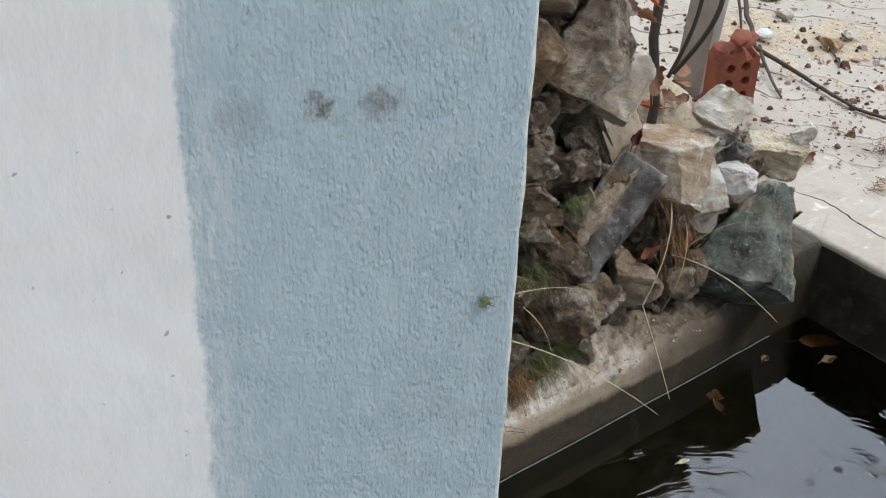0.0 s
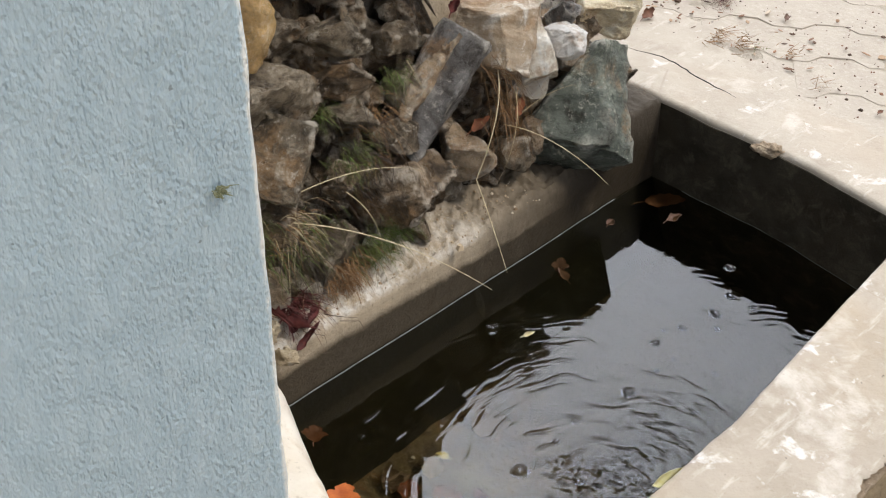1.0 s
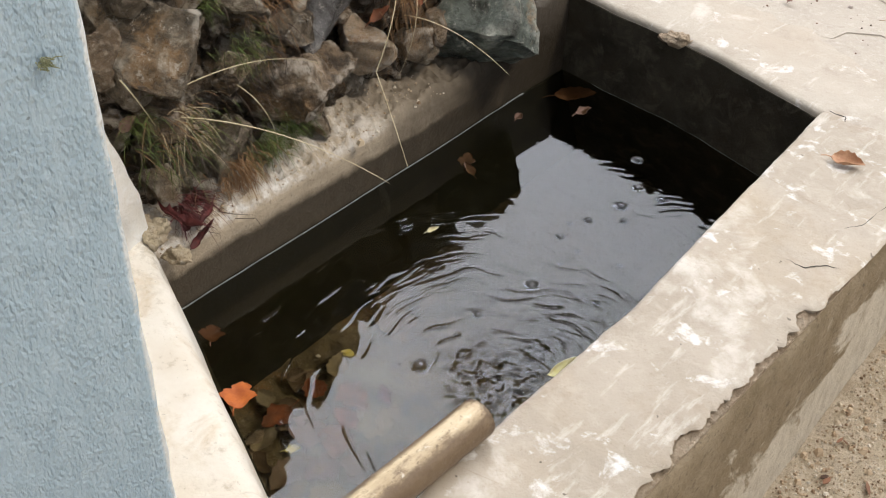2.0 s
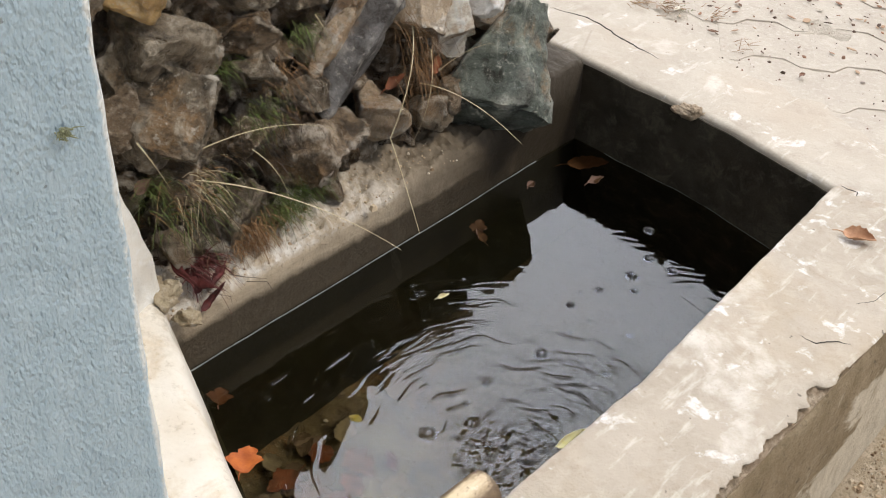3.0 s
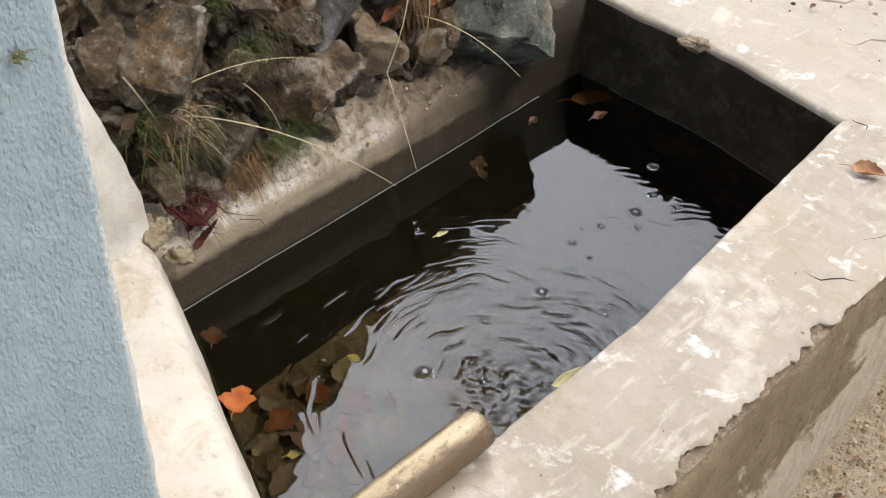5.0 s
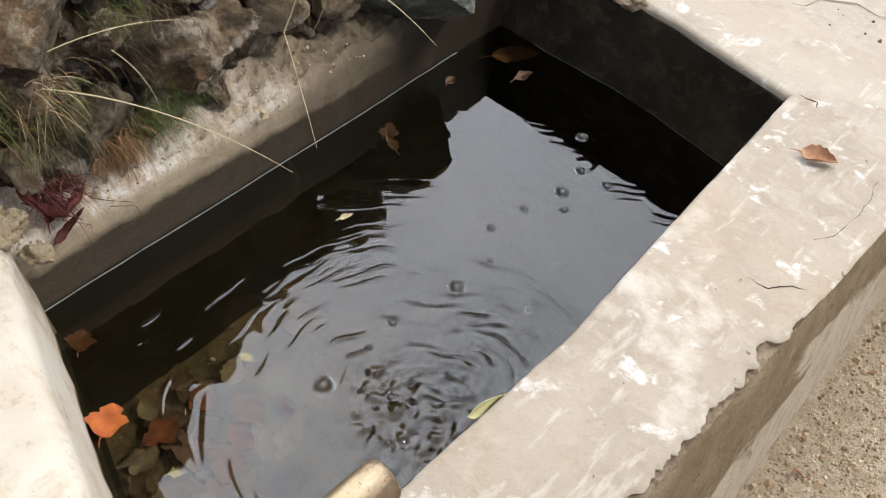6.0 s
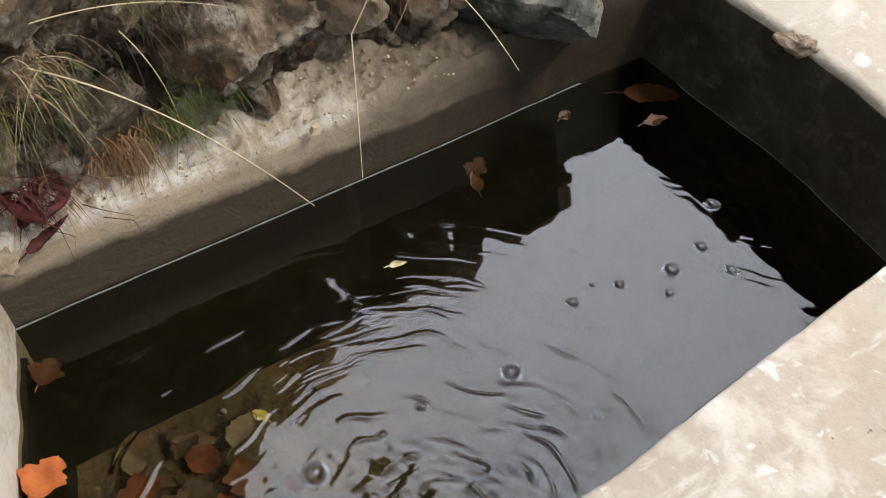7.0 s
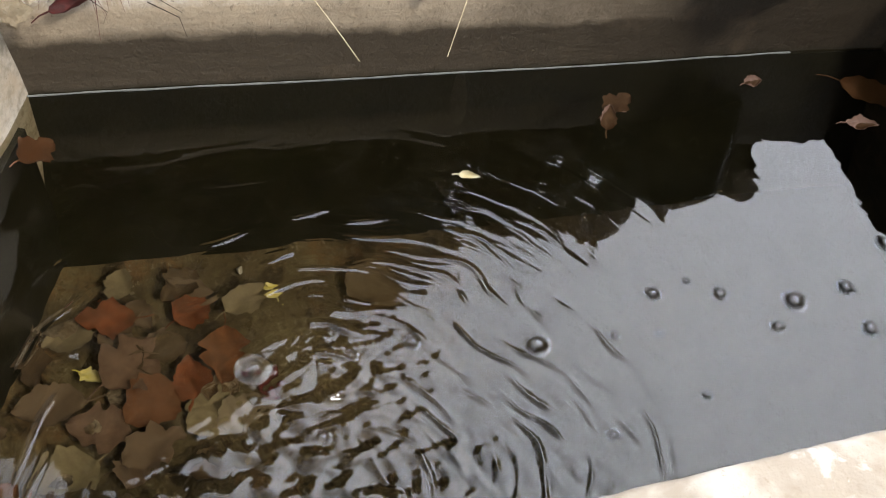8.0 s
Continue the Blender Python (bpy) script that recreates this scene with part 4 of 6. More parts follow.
# ---- plaster walls of the house ----
def build_blue_wall():
    """Wall whose painted face looks over the basin; local y runs along it, z up, local x out of it."""
    turn = math.degrees(math.atan(0.24))
    bm = bmesh.new()
    end = 0.974                                          # local place of the corner
    rows = steps(-0.15, 0.30, 8)[:-1] + steps(0.30, 1.50, 520)[:-1] + steps(1.50, 2.7, 40)
    cols = steps(-2.2, 0.25, 20)[:-1] + steps(0.25, end - 0.012, 320)

    def splay(z):
        return 0.006 + 0.022 * (1.0 - min(max(z, 0.4), 1.4))

    def skin(y, z):
        y += splay(z) * smoothstep(0.7, end, y)
        x = 0.0008 * fuzz((y, z, 0), 0.03) + 0.002 * fuzz((y, z, 8), 0.15)
        if y > 0.2 and 0.2 < z < 1.6:
            patch = 0.55 + 0.6 * fuzz((y, z, 3), 0.05)
            grow = max(0.1, patch) * (0.45 + 0.75 * smoothstep(0.62, 0.92, y)) * (0.35 + 0.65 * smoothstep(0.675, 0.70, y))
            x += grow * (0.0011 * max(0, fuzz((y, z * 0.62, 5), 0.0065) - 0.04) + 0.0004 * fuzz((y, z * 0.5, 9), 0.005))
        return (x, y, z)

    def corner(z, k):
        r = 0.010 + 0.003 * fuzz((0, 0, z), 0.03) + 0.006 * max(0, fuzz((5, 0, z), 0.05) - 0.25)
        wave = 0.003 * fuzz((0, 3, z), 0.06) + splay(z)
        return (-r * (1 - math.cos(k)), end - 0.012 + wave + 0.012 * math.sin(k), z)

    ring = []
    for z in rows:
        line = [bm.verts.new(skin(y, z)) for y in cols]
        line += [bm.verts.new(corner(z, k)) for k in steps(0, math.pi / 2, 4)[1:]]
        line += [bm.verts.new((-0.22, end, z)), bm.verts.new((-0.22, -2.2, z))]
        ring.append(line)
    n = len(ring[0])
    for a, b in zip(ring, ring[1:]):
        for i in range(n):
            bm.faces.new((a[i], a[(i + 1) % n], b[(i + 1) % n], b[i]))
    bm.faces.new(ring[0][::-1])
    bm.faces.new(ring[-1])
    ob = part("wall_blue", bm, M["blue"], smooth=50)
    # local origin so that the corner stands at (-0.36, 0.947)
    m = pose(0, 0, 0, 0, 0, -turn)
    c = m @ Vector((0, end, 0))
    ob.matrix_basis = Matrix.Translation((-0.360 - c.x, 0.950 - c.y, 0)) @ m
    tagged(ob, "rough plaster wall half painted in pale blue", "wall", kind="structure")
    return ob


wall_blue = build_blue_wall()

# tuft of moss in a pit of the painted wall
bm = bmesh.new()
rnd = random.Random(3)
for i in range(60):
    p = Vector((0.001, 0.0045 * rnd.gauss(0, 0.6), 0.004 * rnd.gauss(0, 0.6)))
    q = p + Vector((rnd.uniform(0.002, 0.005), rnd.uniform(-0.003, 0.006), rnd.uniform(-0.004, 0.002)))
    tube(bm, [p, p.lerp(q, 0.5) + Vector((0.001, 0, 0.0006)), q], [0.0007, 0.0006, 0.0002], 4)
tube(bm, [(0.002, 0.002, 0.001), (0.004, 0.010, 0.004), (0.005, 0.017, 0.003)], [0.0006, 0.0005, 0.0002], 4)
moss = part("moss_tuft", bm, M["moss"], smooth=60)
moss.matrix_basis = pose(-0.366, 0.915, 1.064, 0, 0, -13.5)
tagged(moss, "tiny green moss tuft growing from the painted wall", "moss")


def build_plaster_wall():
    bm = bmesh.new()

    def edge(z):
        return 1.305 - 0.045 * smoothstep(0.40, 0.62, z) - 0.10 * smoothstep(0.55, 1.0, z) + 0.010 * fuzz((0, 0, z), 0.06)

    # upper part is unseen, carried up to block sky mirrored in the water
    rows = steps(0.0, 1.9, 110)
    ring = []
    for z in rows:
        ring.append([bm.verts.new((-0.846 - 0.12 * (z - 0.36) + 0.005 * fuzz((0, y, z), 0.05) + 0.003 * fuzz((0, y, z), 0.015) - 0.02 * smoothstep(0.9, 1, k), y, z))
                     for k, y in ((k, 0.70 + (edge(z) - 0.70) * k) for k in steps(0, 1, 40))]
                    + [bm.verts.new((-1.15, edge(z) - 0.02, z)), bm.verts.new((-1.15, 0.70, z))])
    n = len(ring[0])
    for a, b in zip(ring, ring[1:]):
        for i in range(n):
            bm.faces.new((a[i], a[(i + 1) % n], b[(i + 1) % n], b[i]))
    bm.faces.new(ring[0][::-1])
    bm.faces.new(ring[-1])
    ob = part("wall_plaster", bm, M["plaster"], smooth=50)
    tagged(ob, "low whitewashed plaster wall beside the stones", "wall", kind="structure")


build_plaster_wall()

# ---- stone wall ----
stones = holder("retaining_wall", pose(-1.0, 1.8, 0.3), "dry retaining wall of rough mixed stones with moss and grass", "stone wall", kind="structure")
SINV = stones.matrix_basis.inverted()


def rock_bmesh(dims, seed, cuts=(), n_cuts=11, fine=3, rough=1.0):
    """A broken stone: a ball cut by planes, with chipped noise; dims are its width, depth and height."""
    rnd = random.Random(seed)
    bm = bmesh.new()
    bmesh.ops.create_icosphere(bm, subdivisions=fine, radius=1.0)
    planes = [(Vector(c[:3]).normalized(), c[3]) for c in cuts]
    for i in range(n_cuts):
        d = Vector((rnd.gauss(0, 1), rnd.gauss(0, 1), rnd.gauss(0, 1))).normalized()
        planes.append((d, rnd.uniform(0.50, 0.80)))
    for v in bm.verts:
        v.co *= 1.25
        for d, o in planes:
            over = v.co.dot(d) - o
            if over > 0:
                v.co -= d * over
    lo = Vector([min(v.co[i] for v in bm.verts) for i in range(3)])
    hi = Vector([max(v.co[i] for v in bm.verts) for i in range(3)])
    size = hi - lo
    for v in bm.verts:
        v.co = Vector([((v.co[i] - lo[i]) / size[i] - 0.5) * dims[i] for i in range(3)])
    big = max(dims)
    off = Vector((seed * 3.1, seed * 1.3, seed * 0.7))
    bm.normal_update()
    for v in bm.verts:
        p = v.co + off
        strata = noise.noise(Vector((p.x * 0.3, p.y * 0.3, p.z)) / (0.07 * big))
        crag = noise.ridged_multi_fractal(p / (0.34 * big), 0.9, 2.1, 5, 1.0, 1.8) - 1.0
        v.co += v.normal * rough * big * (0.045 * noise.noise(p / (0.30 * big)) + 0.034 * crag + 0.012 * noise.noise(p / (0.05 * big)) + 0.020 * strata)
    return bm


def put_stone(x, y, z, w, h, mat, seed, depth=None, tilt=0.0, cuts=(), n_cuts=11, fine=5, view=(40, -37), back=0.35, label="", rough=1.0):
    """A stone of width w and height h as seen from the path, its front near (x, y, z); tilt turns it in the face of the wall."""
    d = depth or 0.75 * min(w, h) + 0.03
    turn = pose(0, 0, 0, 0, 0, view[0]) @ pose(0, 0, 0, view[1], 0, 0)
    c = Vector((x, y, z)) + turn.to_3x3() @ Vector((0, back * d, 0))
    m = Matrix.Translation(c) @ turn @ pose(0, 0, 0, 0, -tilt, 0)
    return part("stone", rock_bmesh((w, d, h), seed, cuts, n_cuts, fine, rough), M[mat], stones, label, 32, SINV @ m)


FLAT_TOP, FLAT_RIGHT = (0, 0, 1, 0.55), (1, 0, 0, 0.6)
BOX = ((0, 0, 1, 0.62), (0, 0, -1, 0.62), (1, 0, 0, 0.62), (-1, 0, 0, 0.62), (0, -1, 0, 0.6))
# large stones, lowest and most prominent first
put_stone(-0.930, 2.118, 0.428, 0.290, 0.262, "stone_green", 17, 0.20, 4, ((-0.72, -0.1, 0.68, 0.34), (1, 0, 0.02, 0.72), (0, -1, 0.15, 0.5), (0.1, 0, -1, 0.66), (-0.1, -0.7, -0.7, 0.66), (0.86, -0.5, 0.12, 0.56), (0, 0, 1, 0.75)), 3, label="dark green rough stone with a pale edge", rough=0.7)
put_stone(-0.985, 1.803, 0.560, 0.092, 0.245, "stone_slate", 8, 0.08, -27, ((0, 0, 1, 0.75), (0, 0, -1, 0.75), (1, 0, 0, 0.42), (-1, 0, 0, 0.42), (0, -1, 0, 0.45)), 0, label="blue-grey slate slab with white veins", rough=0.7)
put_stone(-0.975, 1.778, 0.604, 0.034, 0.190, "stone_tan", 9, 0.05, -27, ((1, 0, 0, 0.5), (0, -1, 0, 0.45)), 4, label="thin tan slab with a white vein, against the slate", rough=0.8)
put_stone(-0.945, 1.640, 0.443, 0.262, 0.145, "stone_brown", 47, 0.15, 8, ((0.75, -0.5, 0.3, 0.42), (-0.3, -0.6, 0.7, 0.35), (0, -1, 0, 0.4), (-0.5, -0.8, -0.3, 0.45)), 7, label="brown stone with ochre and pale crusts", rough=1.3)
put_stone(-0.928, 1.490, 0.390, 0.100, 0.130, "stone_grey", 11, 0.10, -12)
put_stone(-0.943, 1.862, 0.436, 0.105, 0.120, "stone_tan", 12, 0.11, 10, ((-0.95, -0.3, 0.0, 0.5), (0.2, -0.8, 0.55, 0.5), (0, -0.8, -0.55, 0.6)), 5, label="tan stone with pale crusts")
put_stone(-0.988, 1.398, 0.607, 0.200, 0.135, "stone_grey", 3, 0.14, -14, BOX[:2], 7)
put_stone(-1.010, 1.405, 0.700, 0.215, 0.125, "stone_grey", 2, 0.15, -12, BOX[:2], 7)
put_stone(-1.045, 1.412, 0.800, 0.140, 0.110, "stone_ochre", 1, 0.14, -16, BOX[:2], 6, label="yellow ochre stone")
put_stone(-0.985, 1.335, 0.610, 0.060, 0.110, "stone_brown", 4, 0.08, 0)
put_stone(-1.004, 1.600, 0.650, 0.120, 0.060, "stone_brown", 5, 0.10, 4)
put_stone(-0.990, 1.610, 0.590, 0.105, 0.055, "stone_grey", 25, 0.10, -4)
put_stone(-1.028, 1.600, 0.728, 0.140, 0.080, "stone_grey", 6, 0.10, 8)
put_stone(-1.014, 1.735, 0.685, 0.085, 0.075, "stone_grey", 7, 0.09, -10)
put_stone(-0.995, 1.735, 0.590, 0.075, 0.110, "stone_grey", 20, 0.08, -16)
put_stone(-0.960, 1.400, 0.490, 0.105, 0.085, "stone_brown", 23, 0.10, -8)
put_stone(-0.970, 1.355, 0.555, 0.085, 0.065, "stone_grey", 22, 0.08, -20)
put_stone(-0.945, 1.560, 0.500, 0.090, 0.070, "stone_brown", 26, 0.08, 12)
put_stone(-0.955, 1.690, 0.530, 0.080, 0.065, "stone_grey", 27, 0.08, -10)
# pale blocks at the far top
put_stone(-0.995, 1.985, 0.632, 0.150, 0.170, "stone_buff", 13, 0.15, -6, ((-0.1, -0.40, 0.9, 0.34), (-0.55, -0.80, -0.2, 0.44), (0.72, -0.66, 0.2, 0.44), (0, 0, -1, 0.7), (1, 0, 0, 0.62), (-1, 0, 0, 0.62)), 0, label="large tan block of stone with a pale sloping top", rough=0.7)
put_stone(-0.968, 2.048, 0.585, 0.070, 0.150, "stone_pale", 14, 0.09, 22, ((0.1, -0.62, 0.78, 0.30), (1, 0, 0, 0.5), (-1, 0, 0, 0.55), (0, 0, -1, 0.7), (0, -1, 0, 0.5)), 0, label="pale slab of stone leaning on the tan block", rough=0.6)
put_stone(-0.930, 2.118, 0.580, 0.088, 0.080, "stone_white", 15, 0.07, 18, ((0.2, -0.5, 0.85, 0.35), (-0.5, -0.8, 0, 0.5)), 6, label="white quartz stone")
put_stone(-0.945, 2.045, 0.515, 0.074, 0.084, "stone_pale", 16, 0.08, 6, ((0.1, -0.6, 0.8, 0.3), (-0.3, -0.9, 0, 0.5)), 4)
put_stone(-0.962, 2.165, 0.520, 0.070, 0.064, "stone_tan", 18, 0.07, -14, ((0, -0.6, 0.8, 0.4),), 8)
put_stone(-0.985, 2.175, 0.592, 0.072, 0.060, "stone_slate", 19, 0.07, 20)
put_stone(-0.985, 2.325, 0.560, 0.135, 0.110, "stone_cream", 24, 0.12, -6, ((0, -0.6, 0.8, 0.3),), 8, label="pale yellowish loose stone")
put_stone(-0.975, 2.395, 0.585, 0.055, 0.060, "stone_pale", 34, 0.06, 0)
put_stone(-1.020, 2.145, 0.690, 0.100, 0.085, "stone_pale", 28, 0.09, -24, BOX[:3], 5)
put_stone(-0.930, 2.290, 0.450, 0.100, 0.120, "stone_grey", 35, 0.10, 0)
put_stone(-1.075, 1.800, 0.880, 0.165, 0.215, "stone_grey", 29, 0.18, -16, BOX[:2], 6, view=(48, -32), label="large grey stone with ochre streaks")
put_stone(-1.045, 1.880, 0.790, 0.070, 0.130, "stone_pale", 30, 0.09, -26, BOX, 4, view=(48, -32))
put_stone(-1.085, 1.665, 0.880, 0.120, 0.150, "stone_brown", 31, 0.12, 6, view=(48, -32))
put_stone(-1.090, 1.545, 0.860, 0.150, 0.120, "stone_grey", 32, 0.12, 12, view=(48, -32))
put_stone(-1.075, 1.330, 0.800, 0.130, 0.130, "stone_grey", 36, 0.12, 6)

# top courses
for i, (y, z, w, h, mat) in enumerate(((1.26, 0.93, 0.16, 0.13, "stone_brown"), (1.43, 0.95, 0.17, 0.15, "stone_grey"), (1.57, 0.99, 0.16, 0.14, "stone_brown"), (1.70, 1.02, 0.17, 0.16, "stone_grey"),
                                       (1.84, 1.04, 0.16, 0.15, "stone_grey"), 
                                       (1.30, 1.12, 0.19, 0.20, "stone_grey"), (1.46, 1.15, 0.18, 0.19, "stone_brown"), (1.61, 1.18, 0.18, 0.18, "stone_grey"), (1.76, 1.20, 0.17, 0.18, "stone_brown"),
                                       (1.38, 1.29, 0.18, 0.14, "stone_brown"), (1.55, 1.31, 0.17, 0.14, "stone_grey"), (1.74, 1.33, 0.15, 0.13, "stone_brown"), (1.20, 1.22, 0.16, 0.2, "stone_grey"))):
    put_stone(-1.16 - (0.05 if z > 1.1 else 0), y, z, w, h, mat, 60 + i, 0.16, (i * 37) % 40 - 20, BOX[:2], 7, 4)

# highest stones, beside the house; unseen, added to block the mirrored sky
for i, (y, z) in enumerate(((1.10, 1.42), (1.24, 1.45), (1.38, 1.47), (1.53, 1.45), (1.68, 1.42), (1.17, 1.58), (1.32, 1.60), (1.48, 1.61), (1.62, 1.58),
                            (1.24, 1.75), (1.39, 1.77), (1.54, 1.76), (1.66, 1.72), (1.32, 1.92), (1.47, 1.93), (1.60, 1.89))):
    put_stone(-1.24, y, z, 0.19, 0.17, ("stone_brown", "stone_grey")[i % 2], 90 + i, 0.18, (i * 53) % 40 - 20, BOX[:2], 7, 4)

# small stones packed between and behind
rnd = random.Random(21)
for row in range(9):
    for col in range(13):
        z = 0.34 + row * 0.062 + rnd.uniform(-0.015, 0.015)
        y = 1.30 + col * 0.078 + rnd.uniform(-0.02, 0.02) + (0.04 if row % 2 else 0)
        if y > 2.32 - 0.5 * max(0, z - 0.55) or rnd.random() < 0.06 or (y > 1.88 and z > 0.56) or math.hypot(y - 1.79, z - 0.42) < 0.05 or math.hypot(y - 2.08, z - 0.47) < 0.05:
            continue
        x = -0.972 - 0.27 * (z - 0.3) + rnd.uniform(-0.016, 0.010)
        s = rnd.uniform(0.055, 0.095)
        put_stone(x, y, z, s * rnd.uniform(0.9, 1.4), s, rnd.choice(("rubble", "stone_brown", "rubble", "stone_grey")), 100 + row * 20 + col,
                  0.08, rnd.uniform(-35, 35), (), 6, 4, back=0.3, rough=2.4)

# a knob of mortar on the chipped far edge of the basin
bm = rock_bmesh((0.080, 0.030, 0.024), 71, ((0, 0, -1, 0.5),), 12, 4, 2.6)
bmesh.ops.translate(bm, verts=bm.verts, vec=(-0.613, 2.415, 0.350))
basin_part("mortar_knob", bm, M["core"], "rough brown mortar knob left on the chipped edge", 40)

# earth behind the stones
bm = bmesh.new()
slab(bm, steps(1.22, 2.42, 70), steps(0, 1, 40),
     lambda y, k: (-0.992 - 0.27 * 0.62 * k + 0.02 * fuzz((0, y, k), 0.09) + 0.012 * fuzz((0, y, k * 0.6), 0.03), y,
                   0.26 + (0.66 + 0.05 * fuzz((0, y, 0), 0.2)) * k * (1 - 0.62 * smoothstep(1.80, 2.08, y))),
     lambda y, k: (-1.32, y, 0.20 + 0.66 * k * (1 - 0.62 * smoothstep(1.80, 2.08, y))))
part("earth_fill", bm, M["soil"], stones, "dark mossy earth between the stones", 60, SINV)

# low stones and crumbs at the foot of the wall
for y, z, w, h, mat, seed in ((1.44, 0.345, 0.07, 0.06, "stone_grey", 301), (1.58, 0.335, 0.06, 0.045, "stone_brown", 302), (1.71, 0.335, 0.065, 0.045, "stone_brown", 303),
                              (1.37, 0.38, 0.07, 0.07, "stone_brown", 304), (1.98, 0.38, 0.09, 0.07, "stone_grey", 305), (2.04, 0.40, 0.07, 0.08, "stone_brown", 306)):
    put_stone(-0.925, y, z, w, h, mat, seed, 0.06, seed % 7 * 8 - 20, (), 10, 4)

# ---- paving ----
PAVE_TURN = radians(35)


def build_paving(name, label, x0, x1, y0, y1, level, keep):
    """Zigzag pavers in rows; each stone is a part."""
    base = holder(name, pose(0, 0, 0), label, "paving", kind="structure")
    rnd = random.Random(12)
    row, length, amp = 0.172, 0.205, 0.016
    meshes = []
    for variant in range(6):
        bm = bmesh.new()
        gap = 0.0022
        zig = lambda u: amp * (1 if int(round(u / length * 4)) % 4 in (1, 2) else -1)
        us = [0, 0.17, 0.33, 0.67, 0.83, 1.0]
        offs = [-amp, -amp, amp, amp, -amp, -amp]
        wear = [rnd.uniform(-0.003, 0.003) for _ in us]
        slit = 0.0
        low = [(slit + (length - 2 * slit) * u, gap + o + w) for u, o, w in zip(us, offs, wear)]
        high = [(slit + (length - 2 * slit) * u, row - gap + o + w) for u, o, w in zip(us, offs, wear[::-1])]
        loop = low + high[::-1]
        cx, cy = length / 2, row / 2
        tops = [bm.verts.new((x, y + (cy - y) * 0.035, rnd.uniform(-0.0006, 0.0006))) for x, y in loop]
        mids = [bm.verts.new((x, y, -0.005)) for x, y in loop]
        bots = [bm.verts.new((x, y, -0.03)) for x, y in loop]
        n = len(loop)
        for k in range(5):
            bm.faces.new((tops[k], tops[k + 1], tops[n - 2 - k], tops[n - 1 - k]))
        for a, b in ((tops, mids), (mids, bots)):
            for i in range(n):
                bm.faces.new((a[i], b[i], b[(i + 1) % n], a[(i + 1) % n]))
        meshes.append(mesh_of("paver", bm, M["paver"]))
    c, s = math.cos(PAVE_TURN), math.sin(PAVE_TURN)
    for i in range(-30, 31):
        for j in range(-30, 31):
            u, v = i * length, j * row
            x, y = -0.691 + c * (u + length / 2) - s * (v + row / 2), 2.655 + s * (u + length / 2) + c * (v + row / 2)
            if not (x0 < x < x1 and y0 < y < y1) or not keep(x, y):
                continue
            ob = new("paver", rnd.choice(meshes))
            ob.parent = base
            px, py = -0.691 + c * u - s * v, 2.655 + s * u + c * v
            ob.matrix_basis = pose(px, py, level(x, y) + rnd.uniform(-0.0005, 0.0005), rnd.uniform(-0.25, 0.25), rnd.uniform(-0.12, 0.12), math.degrees(PAVE_TURN) + rnd.uniform(-0.1, 0.1))
    return base


def slab_level(x, y):
    return 0.353 if x < -0.05 else ground_level(x, y) + 0.008


build_paving("paving_back", "worn zigzag pavers smeared with pale cement behind the basin", -2.4, 0.05, 2.62, 4.4, slab_level, lambda x, y: not (x < -0.95 and y < 2.78))


def build_grit(name, label, n, area, size, mats, seed, level, stuff=True):
    """Loose crumbs and pebbles strewn on a surface, one mesh."""
    rnd = random.Random(seed)
    verts, faces = [], []
    for i in range(n):
        x, y = rnd.uniform(area[0], area[1]), rnd.uniform(area[2], area[3])
        z = level(x, y)
        if z is None:
            continue
        r = size * rnd.lognormvariate(0, 0.45)
        a = rnd.uniform(0, 6.28)
        k = len(verts)
        for j in range(5):
            q = a + j * 1.2566
            verts.append((x + r * math.cos(q) * rnd.uniform(0.7, 1.3), y + r * math.sin(q) * rnd.uniform(0.7, 1.3), z - 0.2 * r))
        for j in range(4):
            q = a + 0.6 + j * 1.5708
            verts.append((x + 0.55 * r * math.cos(q), y + 0.55 * r * math.sin(q), z + r * rnd.uniform(0.45, 0.9)))
        faces += [(k + 5, k + 6, k + 7, k + 8)]
        faces += [(k, k + 1, k + 5), (k + 1, k + 2, k + 6), (k + 1, k + 6, k + 5), (k + 2, k + 3, k + 7), (k + 2, k + 7, k + 6), (k + 3, k + 4, k + 8), (k + 3, k + 8, k + 7), (k + 4, k, k + 5), (k + 4, k + 5, k + 8)]
    me = bpy.data.meshes.new(name)
    me.from_pydata(verts, [], faces)
    me.materials.append(M[mats])
    return tagged(new(name, me), label, "gravel", kind="stuff")


def grit_mat(name, stops):
    k = Nodes(name)
    geo = k.add("ShaderNodeNewGeometry")
    ramp = k.add("ShaderNodeValToRGB")
    while len(ramp.color_ramp.elements) < len(stops):
        ramp.color_ramp.elements.new(0.5)
    for e, (p, c) in zip(ramp.color_ramp.elements, stops):
        e.position, e.color = p, c
    k.set(ramp.inputs[0], geo.outputs["Random Per Island"])
    n = k.bump(k.noise(300, 4), 0.5, 0.001)
    return k.done(ramp.outputs[0], 0.9, n)


